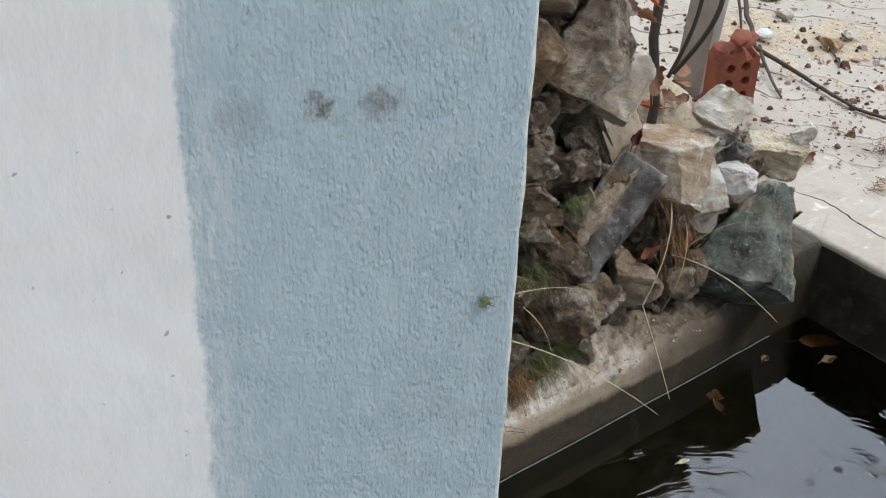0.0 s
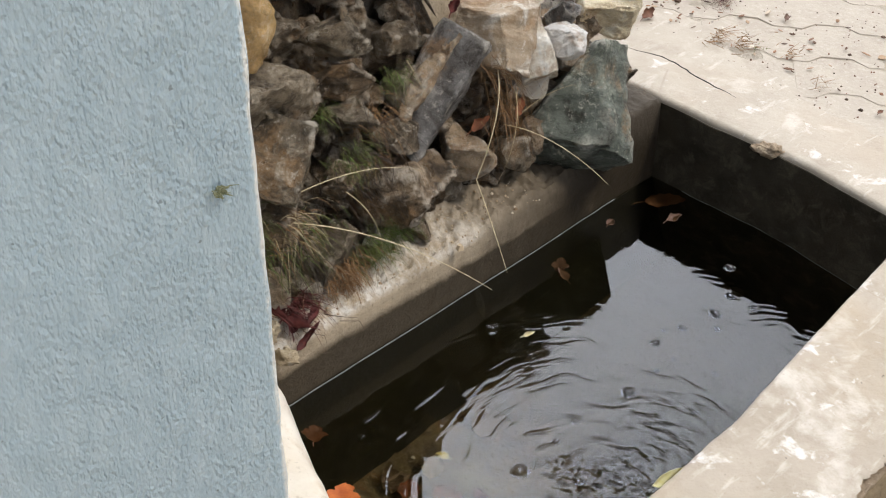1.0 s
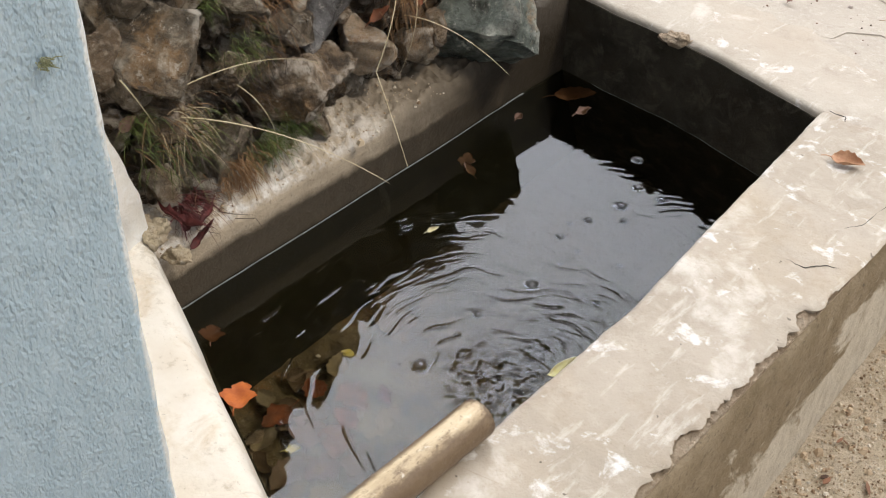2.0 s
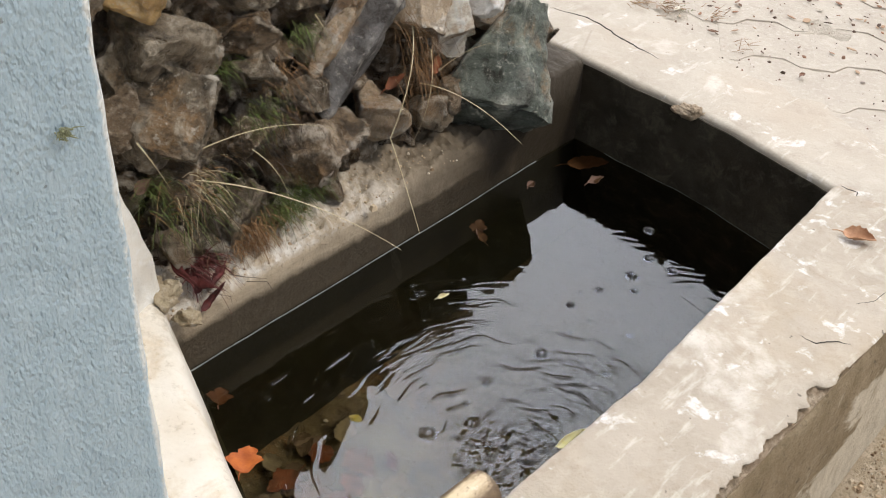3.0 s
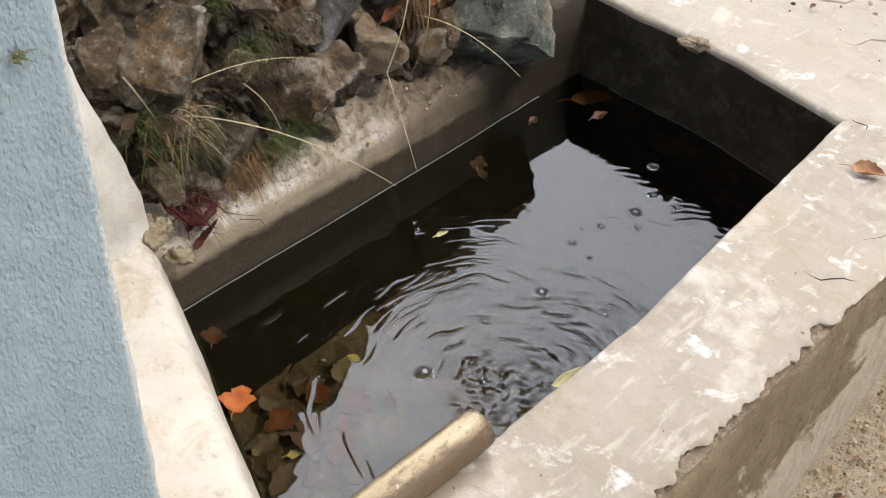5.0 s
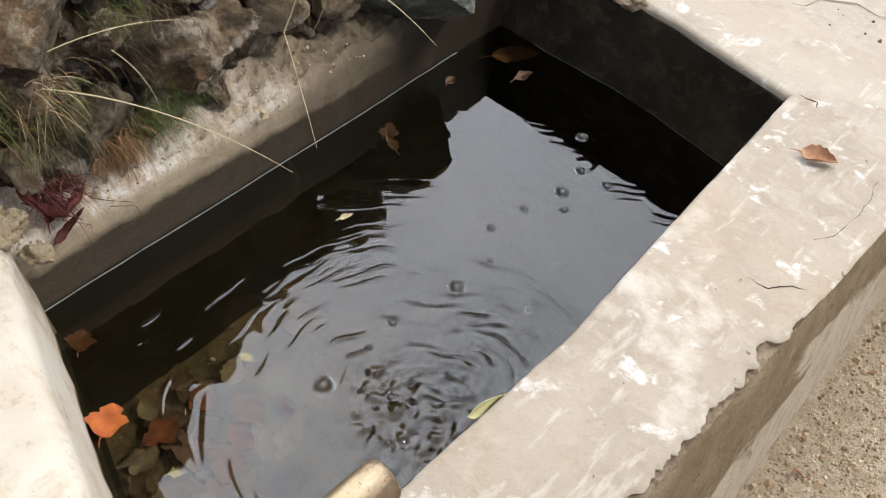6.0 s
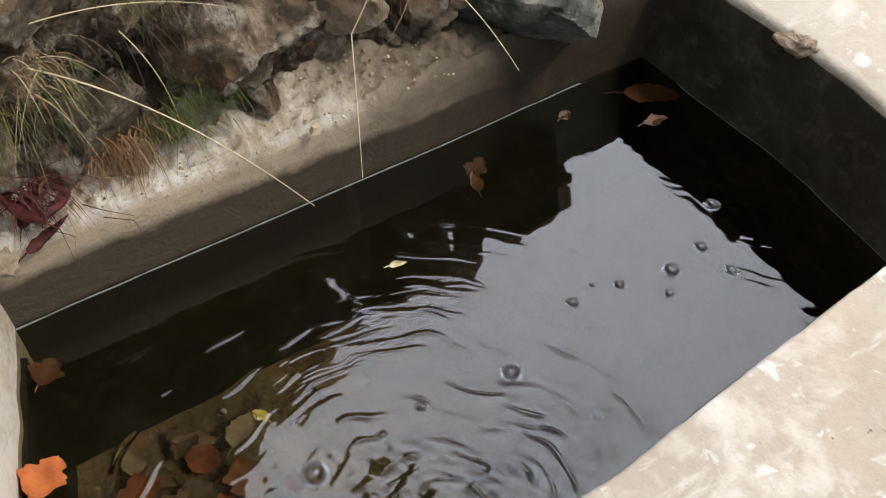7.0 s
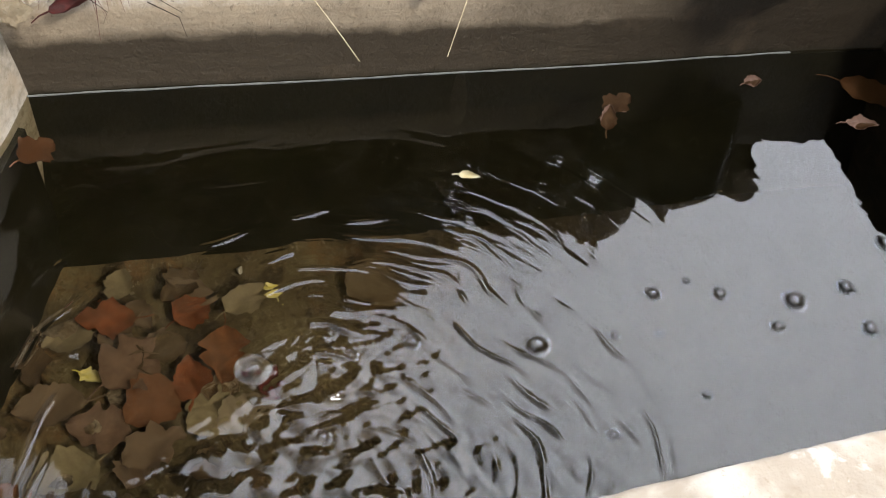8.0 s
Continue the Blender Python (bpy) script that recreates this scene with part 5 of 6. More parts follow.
M["gravel"] = grit_mat("gravel", ((0.0, lin(0.18, 0.11, 0.06)), (0.3, lin(0.44, 0.32, 0.20)), (0.7, lin(0.54, 0.43, 0.29)), (1.0, lin(0.74, 0.67, 0.55))))
M["crumbs"] = grit_mat("dark_crumbs", ((0.0, lin(0.05, 0.035, 0.025)), (0.5, lin(0.13, 0.085, 0.06)), (0.9, lin(0.22, 0.12, 0.08)), (1.0, lin(0.5, 0.45, 0.4))))
build_grit("gravel", "fine brown gravel beside the basin", 16000, (0.02, 0.60, 1.0, 2.5), 0.0018, "gravel", 5, lambda x, y: ground_level(x, y) + 0.001)
build_grit("pebbles", "pale and brown pebbles in the gravel beside the basin", 900, (0.02, 0.60, 1.0, 2.5), 0.0042, "gravel", 15, lambda x, y: ground_level(x, y) + 0.001)
build_grit("pavement_crumbs", "dark crumbs and bark bits strewn on the paving", 1500, (-2.2, 0.0, 2.62, 4.0), 0.0019, "crumbs", 6, lambda x, y: 0.354)
build_grit("soil_crumbs", "earth crumbs on the crumbling ledge", 260, (-0.97, -0.86, 1.32, 2.0), 0.0018, "gravel", 8, lambda x, y: 0.292 + 0.022 * (-0.855 - x) / 0.15 + 0.002)
build_grit("mortar_crumbs", "mortar crumbs along the broken edge of the rim", 160, (-0.060, -0.046, 1.05, 1.98), 0.0014, "gravel", 14, lambda x, y: RIM - 0.014)
for i, (x, y, w, d, h) in enumerate(((-0.872, 1.318, 0.060, 0.050, 0.030), (-0.845, 1.335, 0.045, 0.035, 0.022), (-0.895, 1.300, 0.055, 0.050, 0.040), (-0.855, 1.302, 0.040, 0.040, 0.022))):
    lump = part("mortar_lump", rock_bmesh((w, d, h), 610 + i, (), 5, 4, 2.6), M["lump"], smooth=60)
    lump.matrix_basis = pose(x, y, 0.352 if i != 1 else 0.302, 0, 0, 50 * i)
    tagged(lump, "crumbling ochre mortar lump in the basin's corner", "mortar", "mortar lumps")
build_grit("rubble", "small pale stones and rubble behind the wall", 240, (-2.1, -1.12, 2.45, 3.5), 0.007, "crumbs", 9, lambda x, y: ground_level(x, y) + 0.004)



def build_litter(name, label, n, area, seed, level=lambda x, y: 0.3575):
    """Flat scraps of leaf and bark lying about, one mesh."""
    rnd = random.Random(seed)
    verts, faces = [], []
    for i in range(n):
        x, y = rnd.uniform(area[0], area[1]), rnd.uniform(area[2], area[3])
        if fuzz((x, y, 2), 0.35) + rnd.uniform(-0.5, 0.5) < 0.05:
            continue
        z, a, l = level(x, y) + rnd.uniform(0, 0.004), rnd.uniform(0, 6.28), 0.0062 * rnd.lognormvariate(0, 0.5)
        w, up = l * rnd.uniform(0.15, 0.55), rnd.uniform(-0.2, 0.5)
        c, q = Vector((math.cos(a), math.sin(a), 0)), Vector((-math.sin(a), math.cos(a), up))
        p, k = Vector((x, y, z)), len(verts)
        top = [p - c * l, p - c * 0.3 * l + q * w, p + c * 0.4 * l + q * w * 0.9, p + c * l, p + c * 0.3 * l - q * w, p - c * 0.5 * l - q * w * 0.8]
        verts += top + [v - Vector((0, 0, 0.0012)) for v in top]
        faces += [tuple(range(k, k + 6)), tuple(range(k + 11, k + 5, -1))] + [(k + j, k + 6 + j, k + 6 + (j + 1) % 6, k + (j + 1) % 6) for j in range(6)]
    me = bpy.data.meshes.new(name)
    me.from_pydata(verts, [], faces)
    me.materials.append(M["litter"])
    return tagged(new(name, me), label, "litter", kind="stuff")


M["litter"] = grit_mat("leaf_scraps", ((0.0, lin(0.05, 0.032, 0.022)), (0.35, lin(0.14, 0.075, 0.045)), (0.7, lin(0.26, 0.13, 0.075)), (0.92, lin(0.40, 0.28, 0.18)), (1.0, lin(0.66, 0.60, 0.50))))
build_litter("leaf_litter", "brown leaf scraps and bark strewn over the paving", 3400, (-2.3, -0.05, 2.72, 4.0), 31)
build_litter("leaf_litter", "brown leaf scraps lying in the gravel", 900, (0.03, 0.60, 1.0, 2.5), 32, lambda x, y: ground_level(x, y) + 0.004)

# ---- pipe ----
pipe = holder("water_pipe", pose(-0.240, 1.356, RIM + 0.0285, 0, 0, -1.5), "stained beige water pipe lying over the basin rim", "pipe")
bm = bmesh.new()
n = 40
prof = [(0.0215, -0.02), (0.0216, -0.002), (0.0233, 0.0), (0.0269, -0.001), (0.0275, -0.006)] + [(0.0275, -0.006 - k * 0.025) for k in range(1, 60)]
rings = []
for r, y in prof:
    rings.append([bm.verts.new((r * math.cos(a) + 0.0006 * fuzz((math.cos(a), y * 12, math.sin(a)), 0.5), y, r * math.sin(a) + 0.0006 * fuzz((math.cos(a), y * 12, math.sin(a) + 4), 0.5))) for a in steps(0, 2 * math.pi, n)[:-1]])
for a, b in zip(rings, rings[1:]):
    for i in range(n):
        bm.faces.new((a[i], a[(i + 1) % n], b[(i + 1) % n], b[i]))
bm.faces.new(rings[-1])
inner = [bm.verts.new((0.0215 * math.cos(a), -0.20, 0.0215 * math.sin(a))) for a in steps(0, 2 * math.pi, n)[:-1]]
for i in range(n):
    bm.faces.new((rings[0][i], rings[0][(i + 1) % n], inner[(i + 1) % n], inner[i]))
bm.faces.new(inner)
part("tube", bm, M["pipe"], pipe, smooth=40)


# ---- leaves ----
def leaf_bmesh(length, width, lobes=0, curl=0.3, seed=0, stem=0.3):
    """A dry leaf: a curled blade with a midrib fold, a wavy or lobed outline and a stalk."""
    rnd = random.Random(seed)
    bm = bmesh.new()
    nu, nv = 18, 8
    tw = rnd.uniform(-0.5, 0.5)
    grid = []
    for i in range(nu + 1):
        u = i / nu
        half = width / 2 * (math.sin(math.pi * min(1, u ** 0.8)) ** 0.75 + 0.02)
        if lobes:
            half *= 0.62 + 0.38 * abs(math.cos(math.pi * lobes * u + 0.4))
        half *= 1 + 0.10 * math.sin(31 * u + seed)
        line = []
        for j in range(nv + 1):
            v = 2 * j / nv - 1
            ang = curl * v * (0.6 + u) + 0.15 * math.sin(9 * u + 3 * v + seed)
            x = half * v * math.cos(0.8 * ang)
            z = half * abs(v) * math.sin(abs(ang)) + 0.10 * length * curl * (u - 0.5) ** 2 * 4 + 0.03 * length * math.sin(7 * u + 2 * v + seed) + tw * half * v * 0.5 * u
            line.append(bm.verts.new((x, (u - 0.5) * length, z)))
        grid.append(line)
    for i in range(nu):
        for j in range(nv):
            bm.faces.new((grid[i][j], grid[i][j + 1], grid[i + 1][j + 1], grid[i + 1][j]))
    top = bm.faces[:]
    ext = bmesh.ops.extrude_face_region(bm, geom=top)
    for v in (g for g in ext["geom"] if isinstance(g, bmesh.types.BMVert)):
        v.co.z -= 0.0006
    if stem:
        z0 = 0.10 * length * curl
        tube(bm, [(0, -0.5 * length, z0), (0.01 * length, -0.65 * length, z0 + 0.02 * length), (0.05 * length, -(0.5 + stem) * length, z0)], [0.0011, 0.0009, 0.0007], 5)
    return bm


def leaf(x, y, z, length, width, mat, rx=0, ry=0, rz=0, lobes=0, curl=0.35, seed=0, stem=0.3, label="dry brown leaf", group="fallen leaves"):
    ob = part("leaf", leaf_bmesh(length, width, lobes, curl, seed, stem), M[mat], smooth=60)
    ob.matrix_basis = pose(x, y, z, rx, ry, rz)
    return tagged(ob, label, "leaf", group)


leaf(-0.163, 2.255, RIM + 0.006, 0.058, 0.034, "leaf_tan", 0, 8, -70, 0, 0.7, 1, label="curled tan leaf lying on the cement rim")
leaf(-0.649, 1.282, WATER + 0.004, 0.060, 0.058, "leaf_orange", -6, 4, 35, 2, 0.2, 2, label="bright orange leaf floating against the basin wall")
leaf(-0.800, 2.004, WATER - 0.006, 0.048, 0.036, "leaf_rust", 4, -6, 30, 2, 0.3, 3, label="pinkish brown leaf floating in the water")
leaf(-0.778, 1.984, WATER - 0.004, 0.042, 0.022, "leaf_rust", 6, 8, 65, 0, 0.5, 4, label="pinkish brown leaf floating in the water")
leaf(-0.820, 2.192, WATER - 0.001, 0.026, 0.018, "leaf_rust", 0, 10, 10, 0, 0.5, 5, label="small tan leaf floating in the water")
leaf(-0.737, 2.306, WATER - 0.001, 0.044, 0.024, "leaf_rust", 0, 10, -10, 2, 0.5, 6, label="tan leaf floating in the water")
leaf(-0.798, 2.366, WATER - 0.030, 0.100, 0.046, "leaf_brown", 0, 0, -35, 0, 0.2, 7, label="large brown leaf floating in the basin's corner")
leaf(-0.701, 1.793, WATER + 0.003, 0.024, 0.011, "leaf_pale", 10, 20, -20, 0, 0.8, 8, label="small pale yellow leaf floating on the water")
leaf(-0.790, 1.346, WATER - 0.012, 0.050, 0.045, "leaf_brown", -20, 10, 40, 2, 0.3, 9, label="dark red-brown leaf just under the water")
leaf(-0.2435, 1.553, 0.332, 0.062, 0.017, "leaf_yellow", 8, 72, -4, 0, 0.2, 10, stem=0, label="narrow yellow and white leaf hanging inside the rim")
# litter on the floor, in its own colours under silt
sunk = ((-0.706, 1.493, "leaf_drowned", 0.050), (-0.702, 1.399, "leaf_drowned", 0.065), (-0.618, 1.483, "leaf_drowned", 0.055), (-0.638, 1.524, "leaf_amber", 0.075), (-0.569, 1.506, "leaf_silt", 0.075),
        (-0.686, 1.354, "leaf_silt", 0.060), (-0.600, 1.332, "leaf_dusky", 0.080), (-0.570, 1.380, "leaf_dusky", 0.070), (-0.644, 1.421, "leaf_dusky", 0.085), (-0.742, 1.483, "leaf_sodden", 0.060),
        (-0.636, 1.376, "leaf_yellow", 0.028), (-0.717, 1.587, "leaf_yellow", 0.026), (-0.712, 1.716, "leaf_sodden", 0.085), (-0.562, 1.535, "leaf_silt", 0.060), (-0.606, 1.571, "leaf_red", 0.045),
        (-0.709, 1.557, "leaf_silt", 0.060), (-0.660, 1.456, "leaf_sodden", 0.060), (-0.595, 1.436, "leaf_brown", 0.070), (-0.660, 1.316, "leaf_sodden", 0.060), (-0.540, 1.436, "leaf_dusky", 0.075),
        (-0.520, 1.346, "leaf_silt", 0.070), (-0.580, 1.266, "leaf_dusky", 0.065), (-0.490, 1.276, "leaf_brown", 0.060), (-0.460, 1.416, "leaf_sodden", 0.070), (-0.750, 1.416, "leaf_silt", 0.050))
rnd = random.Random(8)
for i, (x, y, mat, size) in enumerate(sunk):
    leaf(x, y, FLOOR + rnd.uniform(0.014, 0.036), size, size * rnd.uniform(0.65, 0.95), mat, rnd.uniform(-14, 14), rnd.uniform(-14, 14), rnd.uniform(0, 360), rnd.choice((0, 2, 3)), 0.35, 20 + i,
         label={"leaf_drowned": "sunken orange leaf on the basin floor", "leaf_amber": "sunken orange-tan leaf on the basin floor", "leaf_yellow": "sunken yellow leaf scrap on the basin floor",
                "leaf_silt": "sunken leaf covered in pale silt"}.get(mat, "dark sodden leaf lying on the basin floor"), group="sunken leaves")
rnd = random.Random(18)
for i in range(16):
    x, y = rnd.uniform(-0.74, -0.42), rnd.uniform(1.22, 1.50)
    leaf(x, y, FLOOR + rnd.uniform(0.012, 0.02), rnd.uniform(0.035, 0.07), rnd.uniform(0.025, 0.05), rnd.choice(("leaf_sodden", "leaf_dusky")), rnd.uniform(-20, 20), rnd.uniform(-20, 20), rnd.uniform(0, 360),
         rnd.choice((0, 2, 3)), 0.35, 120 + i, label="dark sodden leaf lying on the basin floor", group="sunken leaves")
# stones and bits under water
rnd = random.Random(33)
for i in range(9):
    b = part("pebble", rock_bmesh((rnd.uniform(0.03, 0.06), rnd.uniform(0.03, 0.06), 0.025), 400 + i, (), 8, 3), M[rnd.choice(("stone_grey", "stone_brown"))], smooth=40)
    b.matrix_basis = pose(rnd.uniform(-0.74, -0.45), rnd.uniform(1.25, 1.55), FLOOR + 0.008, 0, 0, rnd.uniform(0, 360))
    tagged(b, "silt-covered pebble on the basin floor", "pebble", "pebbles under water")
chip = part("white_chip", rock_bmesh((0.010, 0.007, 0.004), 77, (), 8, 2), M["stone_white"], smooth=40)
chip.matrix_basis = pose(-0.761, 1.556, FLOOR + 0.008)
tagged(chip, "tiny white chip on the basin floor", "pebble")

# leaves on the stones and paving
for i, (x, y, z, l, w, mat, rx, ry, rz) in enumerate((
        (-0.895, 1.392, 0.315, 0.05, 0.03, "leaf_red", 30, 20, 60), (-0.868, 1.405, 0.290, 0.065, 0.028, "leaf_red", 25, 25, 20), (-0.905, 1.365, 0.340, 0.05, 0.035, "leaf_red", 10, 50, 100),
        (-0.880, 1.380, 0.322, 0.06, 0.035, "leaf_red", 15, 30, 130), (-0.872, 1.425, 0.318, 0.05, 0.03, "leaf_red", -10, 35, 200), (-0.900, 1.420, 0.335, 0.05, 0.03, "leaf_brown", 20, 30, 250),
        (-0.94, 1.345, 0.505, 0.035, 0.022, "leaf_rust", 40, 30, 10), (-0.940, 2.000, 0.470, 0.045, 0.03, "leaf_drowned", 30, 40, 50), (-0.945, 1.900, 0.470, 0.045, 0.025, "leaf_drowned", 40, 30, 0),
        (-1.015, 1.890, 0.690, 0.04, 0.03, "leaf_red", 40, 20, 30), (-0.945, 1.98, 0.455, 0.04, 0.03, "leaf_brown", 20, 60, 80),
        (-1.136, 2.707, 0.365, 0.05, 0.03, "leaf_brown", 10, 30, 10), (-0.52, 2.70, 0.362, 0.02, 0.012, "leaf_brown", 0, 0, 0), (-1.50, 2.86, 0.40, 0.05, 0.04, "leaf_orange", 20, 30, 0),
        (-1.62, 2.80, 0.42, 0.06, 0.05, "leaf_orange", 30, 20, 70), (-1.45, 2.55, 0.52, 0.07, 0.05, "leaf_brown", 10, 40, 30), (-1.30, 2.20, 0.82, 0.06, 0.05, "leaf_orange", 30, 20, 110),
        (-1.22, 2.10, 0.82, 0.06, 0.04, "leaf_brown", 30, 40, 160), (-1.20, 2.02, 0.86, 0.06, 0.05, "leaf_rust", 20, 30, 50), (-1.10, 2.02, 0.74, 0.06, 0.04, "leaf_brown", 50, 20, 60),
        (-1.58, 3.50, 0.365, 0.05, 0.04, "leaf_rust", 0, 20, 60), (-1.56, 3.40, 0.37, 0.05, 0.03, "leaf_pale", 10, 20, 20), (-0.90, 2.95, 0.362, 0.03, 0.02, "leaf_rust", 0, 20, 20))):
    leaf(x, y, z, l, w, mat, rx, ry, rz, i % 3, 1.3 if mat == "leaf_red" else 0.6, 50 + i, label={"leaf_red": "shrivelled dark red leaf on the stones", "leaf_orange": "orange autumn leaf fallen among the stones"}.get(mat, "dry brown leaf fallen among the stones"))


rnd = random.Random(77)
for i in range(46):
    x, y = rnd.uniform(-1.50, -1.16), rnd.uniform(2.12, 2.62)
    z = ground_level(x, y) + rnd.uniform(0.015, 0.045)
    leaf(x, y, z, rnd.uniform(0.04, 0.08), rnd.uniform(0.025, 0.05), rnd.choice(("leaf_orange", "leaf_brown", "leaf_brown", "leaf_rust", "leaf_red")), rnd.uniform(-40, 40), rnd.uniform(-40, 40), rnd.uniform(0, 360),
         rnd.choice((0, 2, 3)), 0.5, 200 + i, label="curled dry leaf in the litter behind the stones")


# ---- grass ----
def tuft(name, label, x, y, z, n, length, spread, out, mat, seed, droop=0.6, width=0.00055):
    """A tuft of thin blades growing out of the wall at a place, mostly towards out, hanging over."""
    rnd = random.Random(seed)
    verts, faces = [], []
    out = Vector(out).normalized()
    for i in range(n):
        p = Vector((x, y, z)) + Vector((rnd.gauss(0, spread * 0.4), rnd.gauss(0, spread), rnd.gauss(0, spread * 0.7)))
        way = (out + Vector((rnd.gauss(0, 0.5), rnd.gauss(0, 0.6), rnd.gauss(0, 0.5)))).normalized()
        l = length * rnd.uniform(0.4, 1.2)
        side = way.cross(Vector((rnd.gauss(0, 1), rnd.gauss(0, 1), rnd.gauss(0, 1)))).normalized()
        k0 = len(verts)
        seg = 6
        for s in range(seg + 1):
            q = s / seg
            c = p + way * l * q + Vector((0, 0, -droop * l * q * q))
            w = width * (1 - 0.85 * q)
            b = side.cross(way) * w * 0.5
            verts += [c + side * w, c - side * w, c + b]
        for s in range(seg):
            a = k0 + 3 * s
            for m in range(3):
                faces.append((a + m, a + (m + 1) % 3, a + 3 + (m + 1) % 3, a + 3 + m))
    me = bpy.data.meshes.new(name)
    me.from_pydata(verts, [], faces)
    me.materials.append(M[mat])
    return tagged(new(name, me), label, "grass", kind="stuff")


GREEN, DRY = "fine green grass growing between the stones", "dry reddish grass hanging between the stones"
tuft("grass_tuft", GREEN, -0.985, 1.710, 0.625, 90, 0.03, 0.016, (1, 0, 0.0), "grass", 1)
tuft("grass_tuft", GREEN, -0.985, 1.545, 0.615, 60, 0.035, 0.012, (1, 0, 0.4), "grass", 2)
tuft("grass_tuft", GREEN, -0.955, 1.590, 0.525, 170, 0.035, 0.026, (1, 0, 0), "grass", 3)
tuft("grass_tuft", GREEN, -0.935, 1.455, 0.435, 70, 0.058, 0.030, (1, 0.2, 0.2), "grass", 4, 0.7, 0.0008)
tuft("grass_tuft", GREEN, -0.935, 1.400, 0.415, 60, 0.05, 0.030, (1, 0, 0.1), "grass", 5, 0.7, 0.0008)
tuft("grass_tuft", GREEN, -0.915, 1.640, 0.365, 260, 0.028, 0.030, (1, 0.1, 0), "grass", 6)
tuft("grass_tuft", GREEN, -0.915, 1.590, 0.350, 200, 0.035, 0.022, (1, 0.1, 0), "grass", 7)
tuft("grass_tuft", DRY, -0.912, 1.530, 0.340, 320, 0.035, 0.026, (1, 0, -0.3), "dry_grass", 8, width=0.0009)
tuft("grass_tuft", DRY, -0.940, 1.430, 0.46, 60, 0.065, 0.036, (1, 0.3, 0.2), "dry_grass", 9, 0.8, 0.0008)
tuft("grass_tuft", "pale dry grass blades growing between the stones", -0.940, 1.440, 0.465, 34, 0.08, 0.022, (0.9, 0.3, 0.5), "straw", 22, 0.9, 0.0008)
tuft("grass_tuft", "dark withered stems and roots between the stones", -0.945, 1.620, 0.520, 100, 0.06, 0.05, (1, 0.1, 0), "twig", 23, 0.9, 0.0007)
tuft("grass_tuft", "dark withered stems and roots between the stones", -0.925, 1.430, 0.420, 80, 0.06, 0.045, (1, 0.1, 0), "twig", 24, 0.9, 0.0007)
tuft("grass_tuft", DRY, -0.965, 1.960, 0.555, 60, 0.12, 0.022, (0.6, -0.1, 0.1), "dry_grass", 10, 1.3, 0.0006)
tuft("grass_tuft", DRY, -0.945, 1.960, 0.490, 70, 0.08, 0.02, (0.7, -0.2, 0.1), "dry_grass", 11, 1.2)
tuft("grass_tuft", DRY, -0.900, 1.400, 0.340, 150, 0.055, 0.016, (1, 0.4, 0.1), "leaf_red", 12, 0.5, 0.0009)
tuft("grass_tuft", DRY, -0.955, 1.640, 0.50, 60, 0.04, 0.02, (1, 0, 0.2), "dry_grass", 13)
tuft("grass_tuft", DRY, -0.975, 1.665, 0.57, 90, 0.045, 0.025, (1, 0, 0.0), "dry_grass", 14)
tuft("grass_tuft", GREEN, -0.935, 1.355, 0.50, 70, 0.05, 0.02, (1, 0, 0.4), "grass", 15)
LITTER = "withered reddish grass lying in the paving joints"
tuft("grass_tuft", LITTER, -0.960, 2.725, 0.356, 70, 0.050, 0.020, (1, 0.25, 0.05), "dry_grass", 16, 0.05, 0.0010)
tuft("grass_tuft", LITTER, -0.900, 2.745, 0.356, 60, 0.045, 0.018, (1, 0.3, 0.05), "dry_grass", 17, 0.05, 0.0010)
tuft("grass_tuft", LITTER, -0.800, 2.790, 0.356, 36, 0.035, 0.016, (0.8, 0.5, 0.1), "dry_grass", 19, 0.05, 0.0009)
tuft("grass_tuft", LITTER, -0.680, 2.708, 0.356, 30, 0.030, 0.018, (1, 0.3, 0.1), "dry_grass", 20, 0.05, 0.0008)
tuft("grass_tuft", GREEN, -0.860, 2.758, 0.356, 34, 0.018, 0.014, (0.3, 0.2, 0.8), "grass", 21)
tuft("grass_tuft", "dark red withered weed on the paving", -1.060, 2.920, 0.356, 200, 0.055, 0.028, (0.2, 0.1, 0.8), "leaf_red", 18)


def straw(points, r=0.0013, mat="straw", label="long pale dry grass stalk hanging over the ledge"):
    bm = bmesh.new()
    n = len(points)
    tube(bm, points, [0.8 * r * (1 - 0.72 * i / (n - 1)) for i in range(n)], 6)
    ob = part("grass_stalk", bm, M[mat], smooth=60)
    return tagged(ob, label, "grass stalk", "dry grass stalks")


straw(arc((-0.945, 1.435, 0.470), (-0.676, 1.645, 0.371), 0.030, 16), 0.0017)
straw(arc((-0.955, 1.950, 0.560), (-0.900, 1.845, 0.392), 0.02, 8, (0.02, 0, 0)) + arc((-0.900, 1.845, 0.392), (-0.732, 1.751, 0.318), 0.004, 10)[1:], 0.0016)
straw(arc((-0.935, 1.955, 0.450), (-0.647, 1.902, 0.479), 0.022, 14), 0.0014)
straw(arc((-0.935, 1.405, 0.525), (-0.905, 1.713, 0.465), 0.040, 18, (0.015, 0, 0)), 0.0012)
straw(arc((-0.925, 1.545, 0.490), (-0.882, 1.590, 0.362), 0.02, 10, (0.02, 0, 0)), 0.0010)
straw(arc((-0.945, 1.345, 0.580), (-0.920, 1.378, 0.495), 0.004, 6), 0.0016)
straw(arc((-0.968, 1.725, 0.655), (-0.945, 1.752, 0.583), 0.004, 6), 0.0010)
straw(arc((-0.925, 1.97, 0.52), (-0.895, 1.90, 0.36), 0.01, 8, (0.02, 0, 0)), 0.0012)
